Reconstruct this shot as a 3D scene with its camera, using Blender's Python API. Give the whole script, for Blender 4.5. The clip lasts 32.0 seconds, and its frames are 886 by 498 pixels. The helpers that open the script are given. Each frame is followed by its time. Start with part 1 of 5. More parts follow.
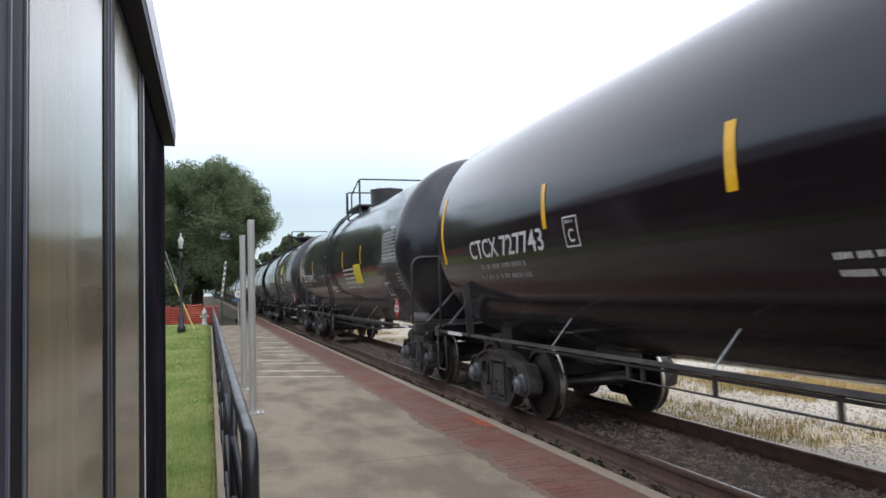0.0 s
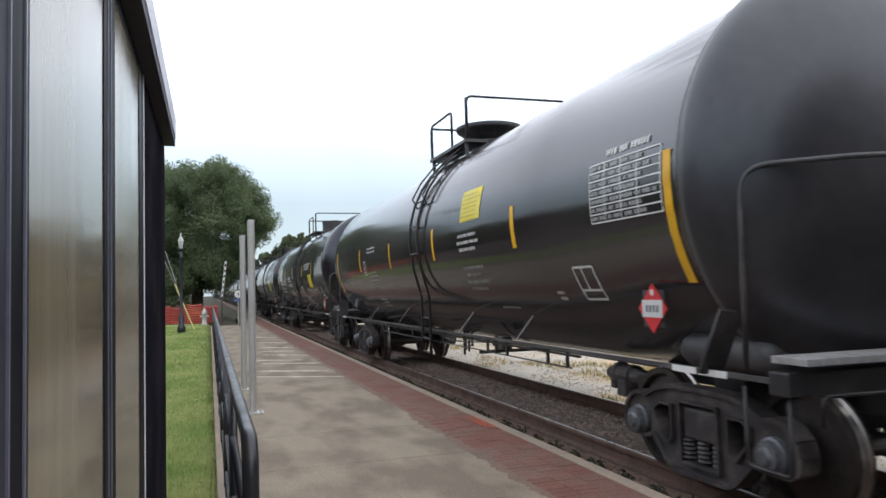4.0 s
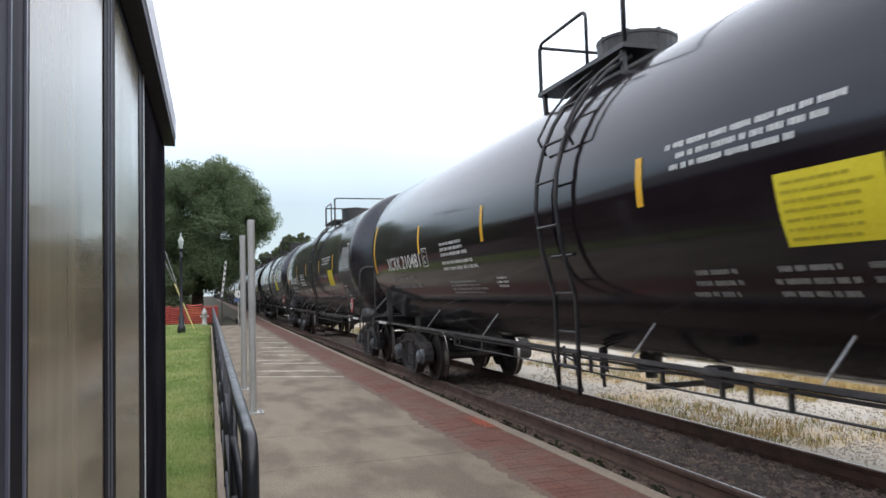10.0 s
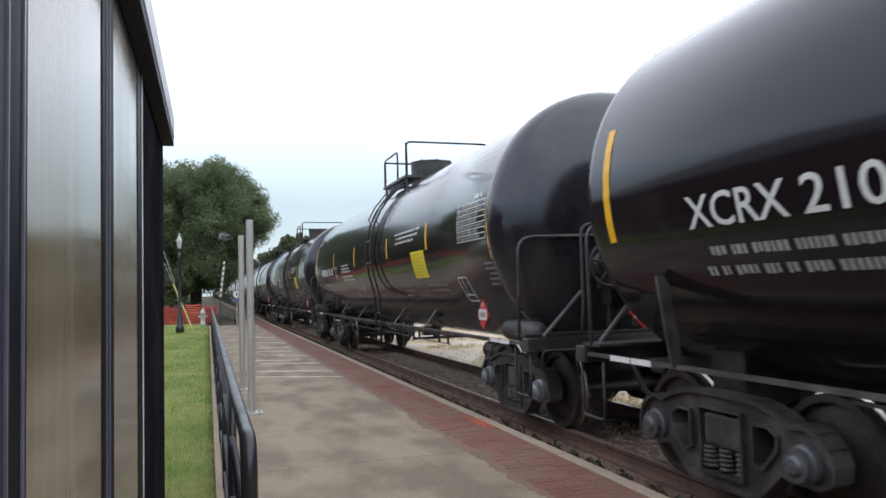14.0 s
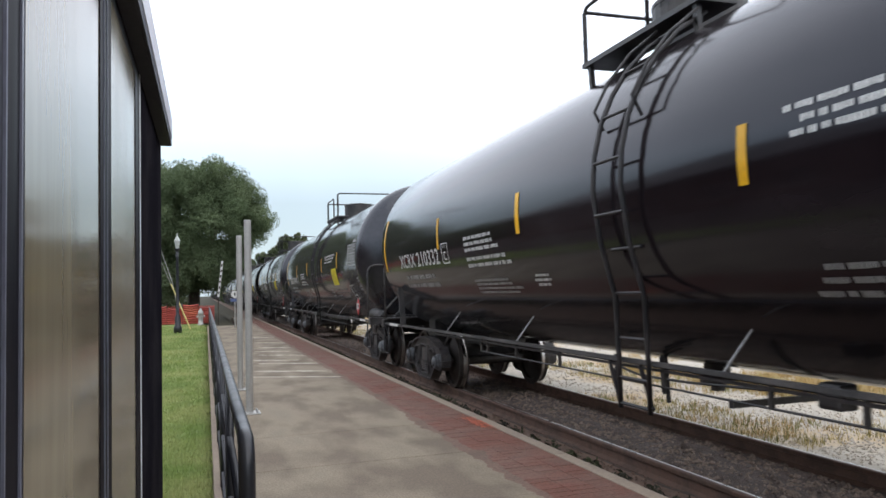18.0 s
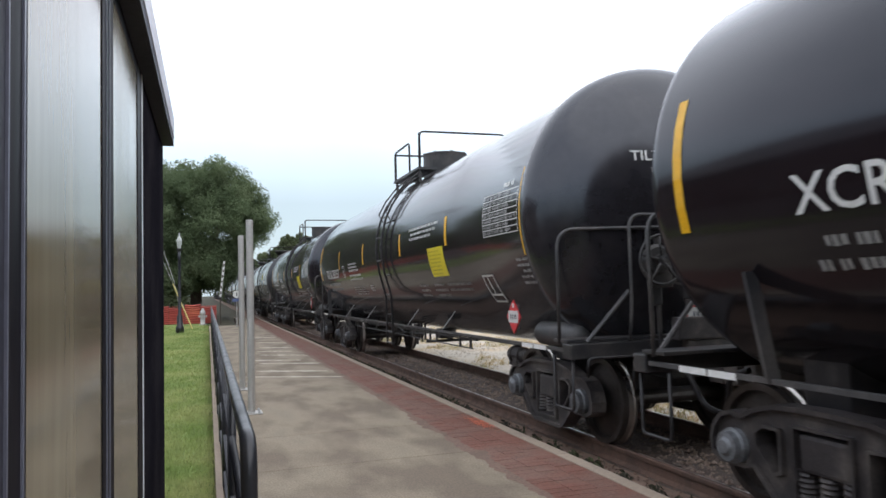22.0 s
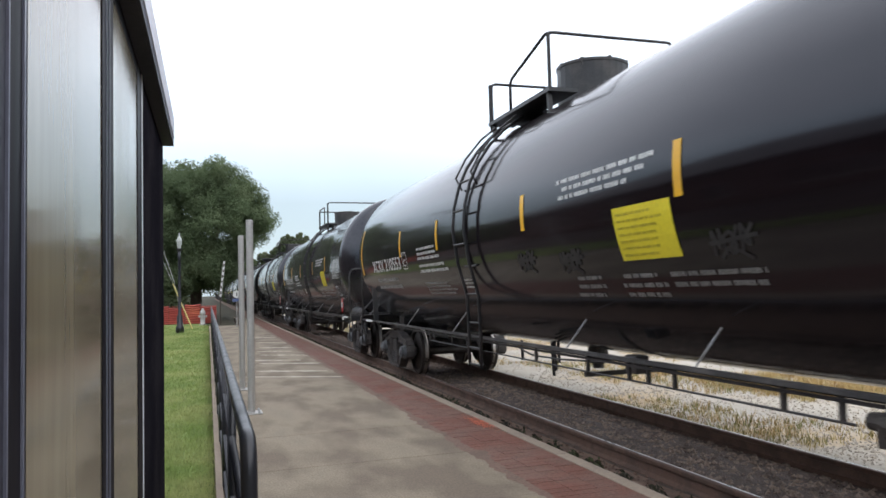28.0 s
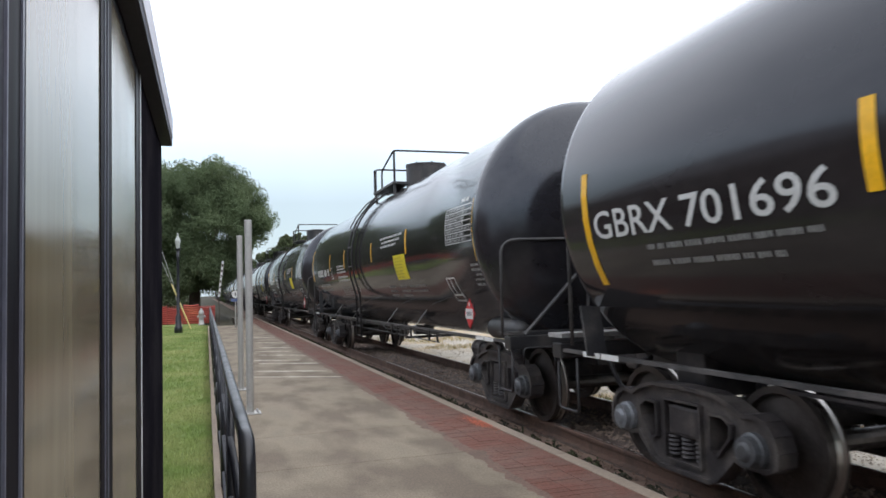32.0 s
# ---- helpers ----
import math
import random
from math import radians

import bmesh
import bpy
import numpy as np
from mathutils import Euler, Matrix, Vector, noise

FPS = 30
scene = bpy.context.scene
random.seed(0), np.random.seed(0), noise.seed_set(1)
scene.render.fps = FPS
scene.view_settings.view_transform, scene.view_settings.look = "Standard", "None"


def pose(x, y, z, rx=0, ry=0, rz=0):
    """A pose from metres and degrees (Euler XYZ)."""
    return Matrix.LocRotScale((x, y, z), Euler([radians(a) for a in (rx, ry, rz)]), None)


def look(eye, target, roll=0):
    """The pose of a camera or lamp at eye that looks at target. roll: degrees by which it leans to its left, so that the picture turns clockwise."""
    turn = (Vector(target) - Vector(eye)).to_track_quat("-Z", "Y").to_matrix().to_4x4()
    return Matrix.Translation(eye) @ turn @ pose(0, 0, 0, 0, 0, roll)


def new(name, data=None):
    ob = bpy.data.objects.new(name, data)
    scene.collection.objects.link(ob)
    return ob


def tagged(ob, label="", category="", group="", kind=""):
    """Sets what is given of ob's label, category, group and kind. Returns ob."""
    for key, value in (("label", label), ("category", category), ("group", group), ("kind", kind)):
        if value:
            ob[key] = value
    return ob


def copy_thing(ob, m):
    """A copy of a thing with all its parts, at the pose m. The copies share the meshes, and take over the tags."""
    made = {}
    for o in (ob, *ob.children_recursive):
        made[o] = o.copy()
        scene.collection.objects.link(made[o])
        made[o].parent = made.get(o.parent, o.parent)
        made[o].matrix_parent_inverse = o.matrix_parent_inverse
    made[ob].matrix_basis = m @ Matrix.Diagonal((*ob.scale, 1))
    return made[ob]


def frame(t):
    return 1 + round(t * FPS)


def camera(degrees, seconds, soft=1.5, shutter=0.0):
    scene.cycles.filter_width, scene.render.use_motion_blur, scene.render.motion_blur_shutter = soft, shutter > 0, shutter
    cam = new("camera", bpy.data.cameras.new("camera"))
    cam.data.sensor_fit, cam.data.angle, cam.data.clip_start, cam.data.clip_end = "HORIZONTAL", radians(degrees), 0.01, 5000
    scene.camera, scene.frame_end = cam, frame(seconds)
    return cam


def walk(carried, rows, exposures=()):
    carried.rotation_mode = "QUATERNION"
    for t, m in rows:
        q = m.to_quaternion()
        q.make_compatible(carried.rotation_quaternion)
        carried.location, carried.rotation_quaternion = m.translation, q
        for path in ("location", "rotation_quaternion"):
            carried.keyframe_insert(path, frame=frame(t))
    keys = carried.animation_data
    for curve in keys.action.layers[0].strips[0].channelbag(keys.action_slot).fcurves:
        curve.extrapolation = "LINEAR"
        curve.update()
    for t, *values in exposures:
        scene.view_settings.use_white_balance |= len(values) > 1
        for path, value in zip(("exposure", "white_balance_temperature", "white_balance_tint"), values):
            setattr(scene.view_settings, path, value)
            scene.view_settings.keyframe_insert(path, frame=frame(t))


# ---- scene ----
# ---------------------------------------------------------------- camera
cam = camera(62.54, 32.0, soft=1.6, shutter=0.06)
EYE = (0.0, 0.0, 1.50)
# small slow swings of the tripod head: seconds, degrees to the right
SWING = [(0, -.11), (3.5, -.11), (8.5, -.11), (11.3, -.12), (12, -.02), (14.5, 0), (16.5, .07), (17.5, .11), (18.3, .15), (19, .09),
         (20.5, .07), (21.5, 0), (23, 0), (24, .05), (25, .05), (26, 0), (30, 0), (31, .04), (32, .1)]


def cam_pose(swing):
    yaw, pitch = math.radians(17.911 + swing), math.radians(3.174)
    d = Vector((math.sin(yaw) * math.cos(pitch), math.cos(yaw) * math.cos(pitch), math.sin(pitch)))
    return look(EYE, Vector(EYE) + d, -1.558)


walk(cam, [(t, cam_pose(s)) for t, s in SWING])

# ---------------------------------------------------------------- sky and sun (overcast)
world = bpy.data.worlds.new("overcast_sky")
scene.world = world
world.use_nodes = True
wt = world.node_tree
wt.nodes.clear()
w_out = wt.nodes.new("ShaderNodeOutputWorld")
w_bg = wt.nodes.new("ShaderNodeBackground")
w_sky = wt.nodes.new("ShaderNodeTexSky")
w_sky.sky_type = "NISHITA"
w_sky.sun_disc = False
w_sky.sun_elevation, w_sky.sun_rotation = radians(50), radians(150)
w_sky.dust_density, w_sky.air_density = 1.0, 1.2
w_co = wt.nodes.new("ShaderNodeTexCoord")
w_no = wt.nodes.new("ShaderNodeTexNoise")
w_no.inputs["Scale"].default_value, w_no.inputs["Detail"].default_value = 2.2, 5.0
w_ramp = wt.nodes.new("ShaderNodeValToRGB")
w_ramp.color_ramp.elements[0].position, w_ramp.color_ramp.elements[1].position = 0.25, 0.6
w_ramp.color_ramp.elements[0].color, w_ramp.color_ramp.elements[1].color = (.72, .72, .72, 1), (.97, .97, .97, 1)
w_mix = wt.nodes.new("ShaderNodeMixRGB")
w_tone = wt.nodes.new("ShaderNodeMixRGB")
w_tone.inputs[1].default_value, w_tone.inputs[2].default_value = (7.7, 9.4, 10.7, 1), (8.95, 9.4, 10.5, 1)
w_rise = wt.nodes.new("ShaderNodeMapRange")
w_rise.inputs[1].default_value, w_rise.inputs[2].default_value = .10, .36
wt.links.new(w_co.outputs["Generated"], w_no.inputs["Vector"])
wt.links.new(w_no.outputs["Fac"], w_ramp.inputs[0])
w_sep = wt.nodes.new("ShaderNodeSeparateXYZ")
w_el = wt.nodes.new("ShaderNodeMapRange")
w_el.inputs[1].default_value, w_el.inputs[2].default_value = .0, .32
w_el.inputs[3].default_value, w_el.inputs[4].default_value = .80, 1.0
w_mul = wt.nodes.new("ShaderNodeMath")
w_mul.operation = "MULTIPLY"
wt.links.new(w_co.outputs["Generated"], w_sep.inputs[0])
wt.links.new(w_sep.outputs["Z"], w_el.inputs[0])
wt.links.new(w_sep.outputs["Z"], w_rise.inputs[0])
wt.links.new(w_rise.outputs[0], w_tone.inputs[0])
wt.links.new(w_tone.outputs[0], w_mix.inputs[2])
wt.links.new(w_el.outputs[0], w_mul.inputs[0])
wt.links.new(w_ramp.outputs[0], w_mul.inputs[1])
wt.links.new(w_mul.outputs[0], w_mix.inputs[0])
wt.links.new(w_sky.outputs[0], w_mix.inputs[1])
# an overcast dome is brighter overhead than at its rim
w_zen = wt.nodes.new("ShaderNodeMapRange")
w_zen.inputs[1].default_value, w_zen.inputs[2].default_value = .12, .28
w_zen.inputs[3].default_value, w_zen.inputs[4].default_value = 1.0, 1.88
w_sc = wt.nodes.new("ShaderNodeVectorMath")
w_sc.operation = "SCALE"
wt.links.new(w_sep.outputs["Z"], w_zen.inputs[0])
wt.links.new(w_mix.outputs[0], w_sc.inputs[0])
wt.links.new(w_zen.outputs[0], w_sc.inputs["Scale"])
wt.links.new(w_sc.outputs[0], w_bg.inputs[0])
w_bg.inputs[1].default_value = 0.101
wt.links.new(w_bg.outputs[0], w_out.inputs[0])
sun = new("sun", bpy.data.lights.new("sun", "SUN"))
sun.data.energy, sun.data.angle, sun.data.color = 0.7, radians(80), (1, .92, .80)
sun.matrix_world = look((0, 0, 40), (-12, 20, 0))
scene.view_settings.exposure = 0.0


# ---------------------------------------------------------------- materials
def material(name, base, rough=.6, metal=0.0, var=.25, scale=4.0, fine=40.0, bump=.1, bump_dist=.01, tint=None, tint_amount=.5,
             spec=.5, per_object=0.0, rough_var=.1, coat=0.0, stretch=(1, 1, 1), edge=(.45, .62), world=False, leaf=0.0, dust=0.0, gloss=(1, 1, 1)):
    """A painted or mineral surface: base colour varied at two scales, patches of a second tint, fine relief."""
    m = bpy.data.materials.new(name)
    m.use_nodes = True
    nt = m.node_tree
    n, ln = nt.nodes, nt.links
    p = n["Principled BSDF"]
    co = n.new("ShaderNodeTexCoord")
    mp = n.new("ShaderNodeMapping")
    mp.inputs["Scale"].default_value = stretch
    place = n.new("ShaderNodeNewGeometry").outputs["Position"] if world else co.outputs["Object"]
    ln.new(place, mp.inputs["Vector"])
    info = n.new("ShaderNodeObjectInfo")
    off = n.new("ShaderNodeVectorMath")
    off.operation = "ADD"
    mul = n.new("ShaderNodeMath")
    mul.operation = "MULTIPLY"
    mul.inputs[1].default_value = 0.0 if world else 37.0
    ln.new(info.outputs["Random"], mul.inputs[0])
    ln.new(mp.outputs[0], off.inputs[0])
    ln.new(mul.outputs[0], off.inputs[1])
    a = n.new("ShaderNodeTexNoise")
    a.inputs["Scale"].default_value, a.inputs["Detail"].default_value = scale, 4
    b = n.new("ShaderNodeTexNoise")
    b.inputs["Scale"].default_value, b.inputs["Detail"].default_value = fine, 3
    ln.new(off.outputs[0], a.inputs["Vector"])
    ln.new(off.outputs[0], b.inputs["Vector"])
    add = n.new("ShaderNodeMath")
    add.operation = "ADD"
    ln.new(a.outputs["Fac"], add.inputs[0])
    ln.new(b.outputs["Fac"], add.inputs[1])
    mr = n.new("ShaderNodeMapRange")
    mr.inputs[1].default_value, mr.inputs[2].default_value = .6, 1.4
    mr.inputs[3].default_value, mr.inputs[4].default_value = 1 - var, 1 + var
    ln.new(add.outputs[0], mr.inputs[0])
    ov = n.new("ShaderNodeMapRange")
    ov.inputs[3].default_value, ov.inputs[4].default_value = 1 - per_object, 1 + per_object
    ln.new(info.outputs["Random"], ov.inputs[0])
    mm = n.new("ShaderNodeMath")
    mm.operation = "MULTIPLY"
    ln.new(mr.outputs[0], mm.inputs[0])
    ln.new(ov.outputs[0], mm.inputs[1])
    col = n.new("ShaderNodeMixRGB")
    col.inputs[1].default_value = (*base, 1)
    col.inputs[2].default_value = (*(tint or base), 1)
    rp = n.new("ShaderNodeMapRange")
    rp.inputs[1].default_value, rp.inputs[2].default_value = edge
    rp.inputs[3].default_value, rp.inputs[4].default_value = 0, tint_amount
    ln.new(a.outputs["Fac"], rp.inputs[0])
    ln.new(rp.outputs[0], col.inputs[0])
    out = n.new("ShaderNodeVectorMath")
    out.operation = "SCALE"
    ln.new(col.outputs[0], out.inputs[0])
    ln.new(mm.outputs[0], out.inputs["Scale"])
    ln.new(out.outputs[0], p.inputs["Base Color"])
    rr = n.new("ShaderNodeMapRange")
    rr.inputs[1].default_value, rr.inputs[2].default_value = .3, .7
    rr.inputs[3].default_value, rr.inputs[4].default_value = max(.02, rough - rough_var), min(1, rough + rough_var)
    ln.new(a.outputs["Fac"], rr.inputs[0])
    ln.new(rr.outputs[0], p.inputs["Roughness"])
    p.inputs["Metallic"].default_value = metal
    p.inputs["Specular IOR Level"].default_value = spec
    p.inputs["Specular Tint"].default_value = (*gloss, 1)
    p.inputs["Coat Weight"].default_value = coat
    p.inputs["Sheen Weight"].default_value = dust
    p.inputs["Sheen Roughness"].default_value = .35
    if leaf:
        # leaves let light through
        tr = n.new("ShaderNodeBsdfTranslucent")
        mx = n.new("ShaderNodeMixShader")
        mx.inputs[0].default_value = leaf
        ln.new(out.outputs[0], tr.inputs["Color"])
        ln.new(p.outputs[0], mx.inputs[1])
        ln.new(tr.outputs[0], mx.inputs[2])
        ln.new(mx.outputs[0], n["Material Output"].inputs["Surface"])
    if bump:
        bp = n.new("ShaderNodeBump")
        bp.inputs["Strength"].default_value, bp.inputs["Distance"].default_value = bump, bump_dist
        ln.new(add.outputs[0], bp.inputs["Height"])
        ln.new(bp.outputs[0], p.inputs["Normal"])
    return m


M_tank = material("black_tank_paint", (.0090, .0058, .0072), .12, var=.3, scale=.9, fine=9, bump=.016, bump_dist=.006, tint=(.017, .0128, .0148), tint_amount=.7, per_object=.25, rough_var=.03, spec=.395, stretch=(1, .35, 1), dust=.03, gloss=(.775, .865, 1))
M_tank_b = material("dark_grey_tank_paint", (.0145, .0125, .0130), .125, var=.3, scale=.9, fine=9, bump=.016, bump_dist=.006, tint=(.025, .0215, .021), tint_amount=.6, per_object=.3, rough_var=.04, spec=.42, stretch=(1, .35, 1), dust=.03, gloss=(.79, .875, 1))
M_tank_d = material("dusty_grey_tank_paint", (.046, .039, .0415), .15, var=.3, scale=.9, fine=9, bump=.016, bump_dist=.006, tint=(.045, .040, .040), tint_amount=.6, per_object=.3, rough_var=.04, spec=.50, stretch=(1, .35, 1), dust=.05, gloss=(.80, .88, 1))
M_head = material("dusty_black_head_paint", (.017, .0158, .0185), .19, var=.3, scale=1.2, fine=9, bump=.02, bump_dist=.006, tint=(.026, .0235, .025), tint_amount=.7, rough_var=.06, spec=.62, dust=.08, gloss=(.84, .90, 1))
M_head_b = material("matt_grey_head_paint", (.029, .0275, .0295), .36, var=.3, scale=1.2, fine=9, bump=.02, bump_dist=.006, tint=(.040, .037, .038), tint_amount=.7, rough_var=.06, spec=.55, dust=.08, gloss=(.86, .91, 1))
M_frame = material("black_frame_paint", (.024, .0235, .0255), .45, var=.4, scale=3, fine=40, bump=.15, tint=(.065, .057, .052), tint_amount=.6)
M_bogie = material("grimy_cast_steel", (.040, .035, .036), .58, var=.4, scale=4, fine=50, bump=.3, tint=(.095, .082, .073), tint_amount=.7)
M_sill = material("worn_side_sill_paint", (.05, .05, .052), .52, var=.4, scale=3, fine=40, bump=.08, tint=(.10, .09, .085), tint_amount=.6)
M_tape = material("white_reflective_tape", (.72, .72, .70), .45, var=.15, scale=9, bump=.02, tint=(.5, .5, .48), tint_amount=.5)
M_wheel = material("worn_wheel_steel", (.075, .066, .062), .42, metal=.6, var=.4, scale=5, fine=30, bump=.1, tint=(.04, .031, .027), tint_amount=.7)
M_tread = material("polished_tread_steel", (.50, .47, .44), .32, metal=1, var=.15, scale=6, fine=60, bump=.02)
M_cap = material("grey_bearing_cap", (.19, .20, .215), .45, metal=.3, var=.35, scale=8, bump=.1, tint=(.05, .045, .04), per_object=.4)
M_rod = material("black_handrail_paint", (.013, .0125, .0145), .48, var=.3, scale=6, bump=.05, tint=(.038, .032, .031), tint_amount=.6, spec=.4)
M_silver = material("worn_light_steel", (.45, .45, .45), .4, metal=.4, var=.3, scale=6, tint=(.2, .18, .16), tint_amount=.6)
M_yellow = material("yellow_reflective_strip", (.80, .43, .012), .4, var=.2, scale=5, bump=.02, tint=(.5, .27, .02), tint_amount=.5, per_object=.15)
M_sign = material("yellow_stencil_panel", (.72, .60, .03), .45, var=.12, scale=4, bump=.02)
M_white = material("white_stencil_paint", (.62, .62, .60), .5, var=.15, scale=8, bump=.02, tint=(.4, .4, .38), tint_amount=.4, per_object=.1)
M_dull = material("faded_stencil_paint", (.30, .30, .29), .55, var=.25, scale=8, bump=.02, tint=(.15, .15, .15), tint_amount=.5, per_object=.2)
M_ink = material("faded_stencil_ink", (.44, .36, .03), .5, var=.15, bump=0)
M_red = material("red_placard_vinyl", (.55, .035, .04), .4, var=.15, scale=9, bump=.02)
M_rust_rail = material("rusty_rail_steel", (.115, .064, .044), .75, var=.35, scale=6, fine=60, bump=.25, tint=(.05, .033, .026), tint_amount=.7)
M_concrete = material("weathered_concrete", (.245, .204, .147), .85, var=.34, scale=1.6, fine=60, bump=.12, bump_dist=.002, tint=(.128, .101, .076), tint_amount=.9, spec=.3, stretch=(1.15, .5, 1), edge=(.42, .60), world=True)
M_streak = material("pale_streak_concrete", (.47, .43, .355), .9, var=.4, scale=4, fine=30, bump=.2, tint=(.28, .24, .19), tint_amount=.9, spec=.3)
M_stain = material("dark_stained_cement", (.172, .110, .084), .88, var=.42, scale=1.7, fine=38, bump=.15, bump_dist=.002, tint=(.115, .083, .064), tint_amount=.9, spec=.3, world=True)
M_coping = material("pale_concrete_coping", (.285, .228, .175), .85, var=.25, scale=2, fine=30, bump=.3, tint=(.20, .16, .13), tint_amount=.7, per_object=.06, spec=.3)
M_brick = material("worn_paving_brick", (.172, .074, .053), .88, var=.42, scale=1.7, fine=38, bump=.25, tint=(.146, .085, .066), tint_amount=.95, per_object=.08, spec=.3, edge=(.40, .56), world=True)
M_mortar = material("dusty_brick_joint", (.130, .078, .060), .95, var=.35, scale=1.7, fine=24, bump=.4, world=True)
M_orange = material("orange_marking_paint", (.50, .115, .055), .75, var=.35, scale=9, bump=.1, tint=(.24, .08, .055), tint_amount=.95)
M_ballast = material("dark_oily_ballast", (.098, .068, .053), .9, var=.6, scale=5, fine=55, bump=1.0, bump_dist=.03, tint=(.045, .036, .031), tint_amount=.8)
M_stone = material("ballast_stone", (.24, .175, .138), .85, var=.6, scale=7, bump=.3, tint=(.06, .048, .042), tint_amount=.85)
M_gravel = material("pale_limestone_gravel", (.46, .415, .345), .92, var=.3, scale=.55, fine=22, bump=.5, bump_dist=.02, tint=(.44, .33, .20), tint_amount=.9, edge=(.48, .64))
M_pale_stone = material("pale_gravel_stone", (.50, .45, .38), .9, var=.3, scale=3, bump=.2, tint=(.42, .365, .29), tint_amount=.9)
M_dirt = material("brown_trackside_dirt", (.165, .105, .075), .95, var=.35, scale=2, fine=30, bump=.8, bump_dist=.02, tint=(.10, .068, .052), tint_amount=.8)
M_grass = material("mown_grass_ground", (.19, .25, .08), .95, var=.35, scale=.7, fine=25, bump=.6, bump_dist=.02, tint=(.26, .27, .11), tint_amount=.7, spec=.2)
M_blade = material("grass_blade", (.25, .335, .105), .8, var=.3, scale=.8, fine=8, bump=0, tint=(.38, .385, .17), tint_amount=.8, spec=.25, leaf=.3)
M_dry = material("dry_straw_grass", (.50, .35, .16), .9, var=.35, scale=2, fine=12, bump=0, tint=(.42, .36, .17), tint_amount=.8, spec=.2)
# dull grass with the shade of the far trees put into its colour
M_shadegrass = material("shade_darkened_grass", (.042, .040, .027), .95, var=.35, scale=.7, fine=25, bump=.6, bump_dist=.02, tint=(.060, .052, .036), tint_amount=.7, spec=.15)
# paving of the unseen yard, dark for what the tanks mirror
M_yard = material("dark_unseen_yard_paving", (.055, .038, .033), .9, var=.35, scale=1.2, fine=14, bump=.3, tint=(.085, .06, .05), tint_amount=.7, spec=.2)
M_scrub = material("olive_dry_scrub", (.30, .27, .12), .9, var=.35, scale=2, fine=12, bump=0, tint=(.20, .20, .085), tint_amount=.8, spec=.2)
M_wood = material("creosoted_tie", (.06, .045, .036), .9, var=.4, scale=3, fine=40, bump=.6, stretch=(.3, 1, 1))
M_alu = material("dark_bronze_anodised_aluminium", (.0115, .011, .0155), .5, var=.25, scale=3, bump=.02, spec=.05, stretch=(1, 4, .3), tint=(.02, .018, .021), tint_amount=.5)
M_panel = material("matt_dark_end_panel", (.016, .0152, .0195), .9, var=.3, scale=2, bump=.03, spec=0.0, tint=(.03, .027, .03), tint_amount=.5)
M_soffit = material("dark_purple_soffit", (.040, .040, .058), .6, var=.25, scale=2, bump=.03, spec=.2, tint=(.05, .046, .055), tint_amount=.5)
M_bright = material("bare_aluminium_bead", (.70, .71, .74), .45, metal=.0, var=.2, bump=.02)
M_seam = material("dull_mullion_seam", (.15, .155, .20), .45, metal=.1, var=.2, bump=.02)
M_fascia = material("painted_roof_fascia", (.40, .385, .44), .4, metal=.1, var=.15, scale=1.5, bump=.03)
M_pane = material("hazy_shelter_pane", (.232, .192, .124), .15, var=.36, scale=.9, fine=5, bump=.02, bump_dist=.004, tint=(.25, .228, .155), tint_amount=.6, spec=.32, rough_var=.05, stretch=(1, 3.2, .3), edge=(.25, .8), gloss=(.94, .965, .82))
M_railing = material("black_railing_paint", (.018, .019, .024), .35, var=.2, scale=6, bump=.04)
M_galv = material("galvanised_post", (.44, .43, .41), .45, metal=.35, var=.18, scale=5, fine=40, bump=.05, tint=(.33, .32, .31), tint_amount=.5)
M_leaf = material("dark_oak_leaf", (.122, .164, .086), .75, var=.25, scale=.45, fine=5, bump=0, tint=(.152, .19, .105), tint_amount=.8, spec=.12, leaf=.38)
M_leaf2 = material("distant_leaf", (.096, .122, .062), .75, var=.35, scale=.2, fine=3, bump=0, tint=(.126, .146, .076), tint_amount=.8, spec=.15, leaf=.35)
M_bark = material("grey_brown_bark", (.085, .068, .052), .95, var=.4, scale=3, fine=30, bump=.9, bump_dist=.03, stretch=(1, 1, .25))
M_fence = material("orange_red_mesh_fence", (.36, .058, .045), .7, var=.3, scale=1.1, bump=.1, tint=(.55, .16, .08), tint_amount=.7)
M_lampglass = material("milky_lamp_glass", (.42, .44, .41), .25, var=.1, bump=0)
M_guard = material("yellow_guy_guard", (.66, .56, .22), .5, var=.15, bump=.02)
M_signblue = material("blue_sign_face", (.10, .13, .26), .5, var=.15, bump=.02)
M_roofgrey = material("grey_shingle", (.16, .15, .15), .9, var=.25, scale=2, bump=.3)
M_trim = material("cream_painted_trim", (.55, .52, .45), .6, var=.12, scale=3, bump=.05)
M_glass = material("dark_window_glass", (.02, .024, .028), .08, var=.1, bump=0, spec=.7)


M_redbrick = material("old_red_brick_wall", (.105, .052, .042), .85, var=.25, scale=2, fine=25, bump=.3, tint=(.08, .045, .038), tint_amount=.7, spec=.3)


# ---------------------------------------------------------------- mesh helpers
def mesh_of(bm, name, smooth=False):
    me = bpy.data.meshes.new(name)
    bm.normal_update()
    bm.to_mesh(me)
    bm.free()
    if smooth:
        for p in me.polygons:
            p.use_smooth = True
    return me


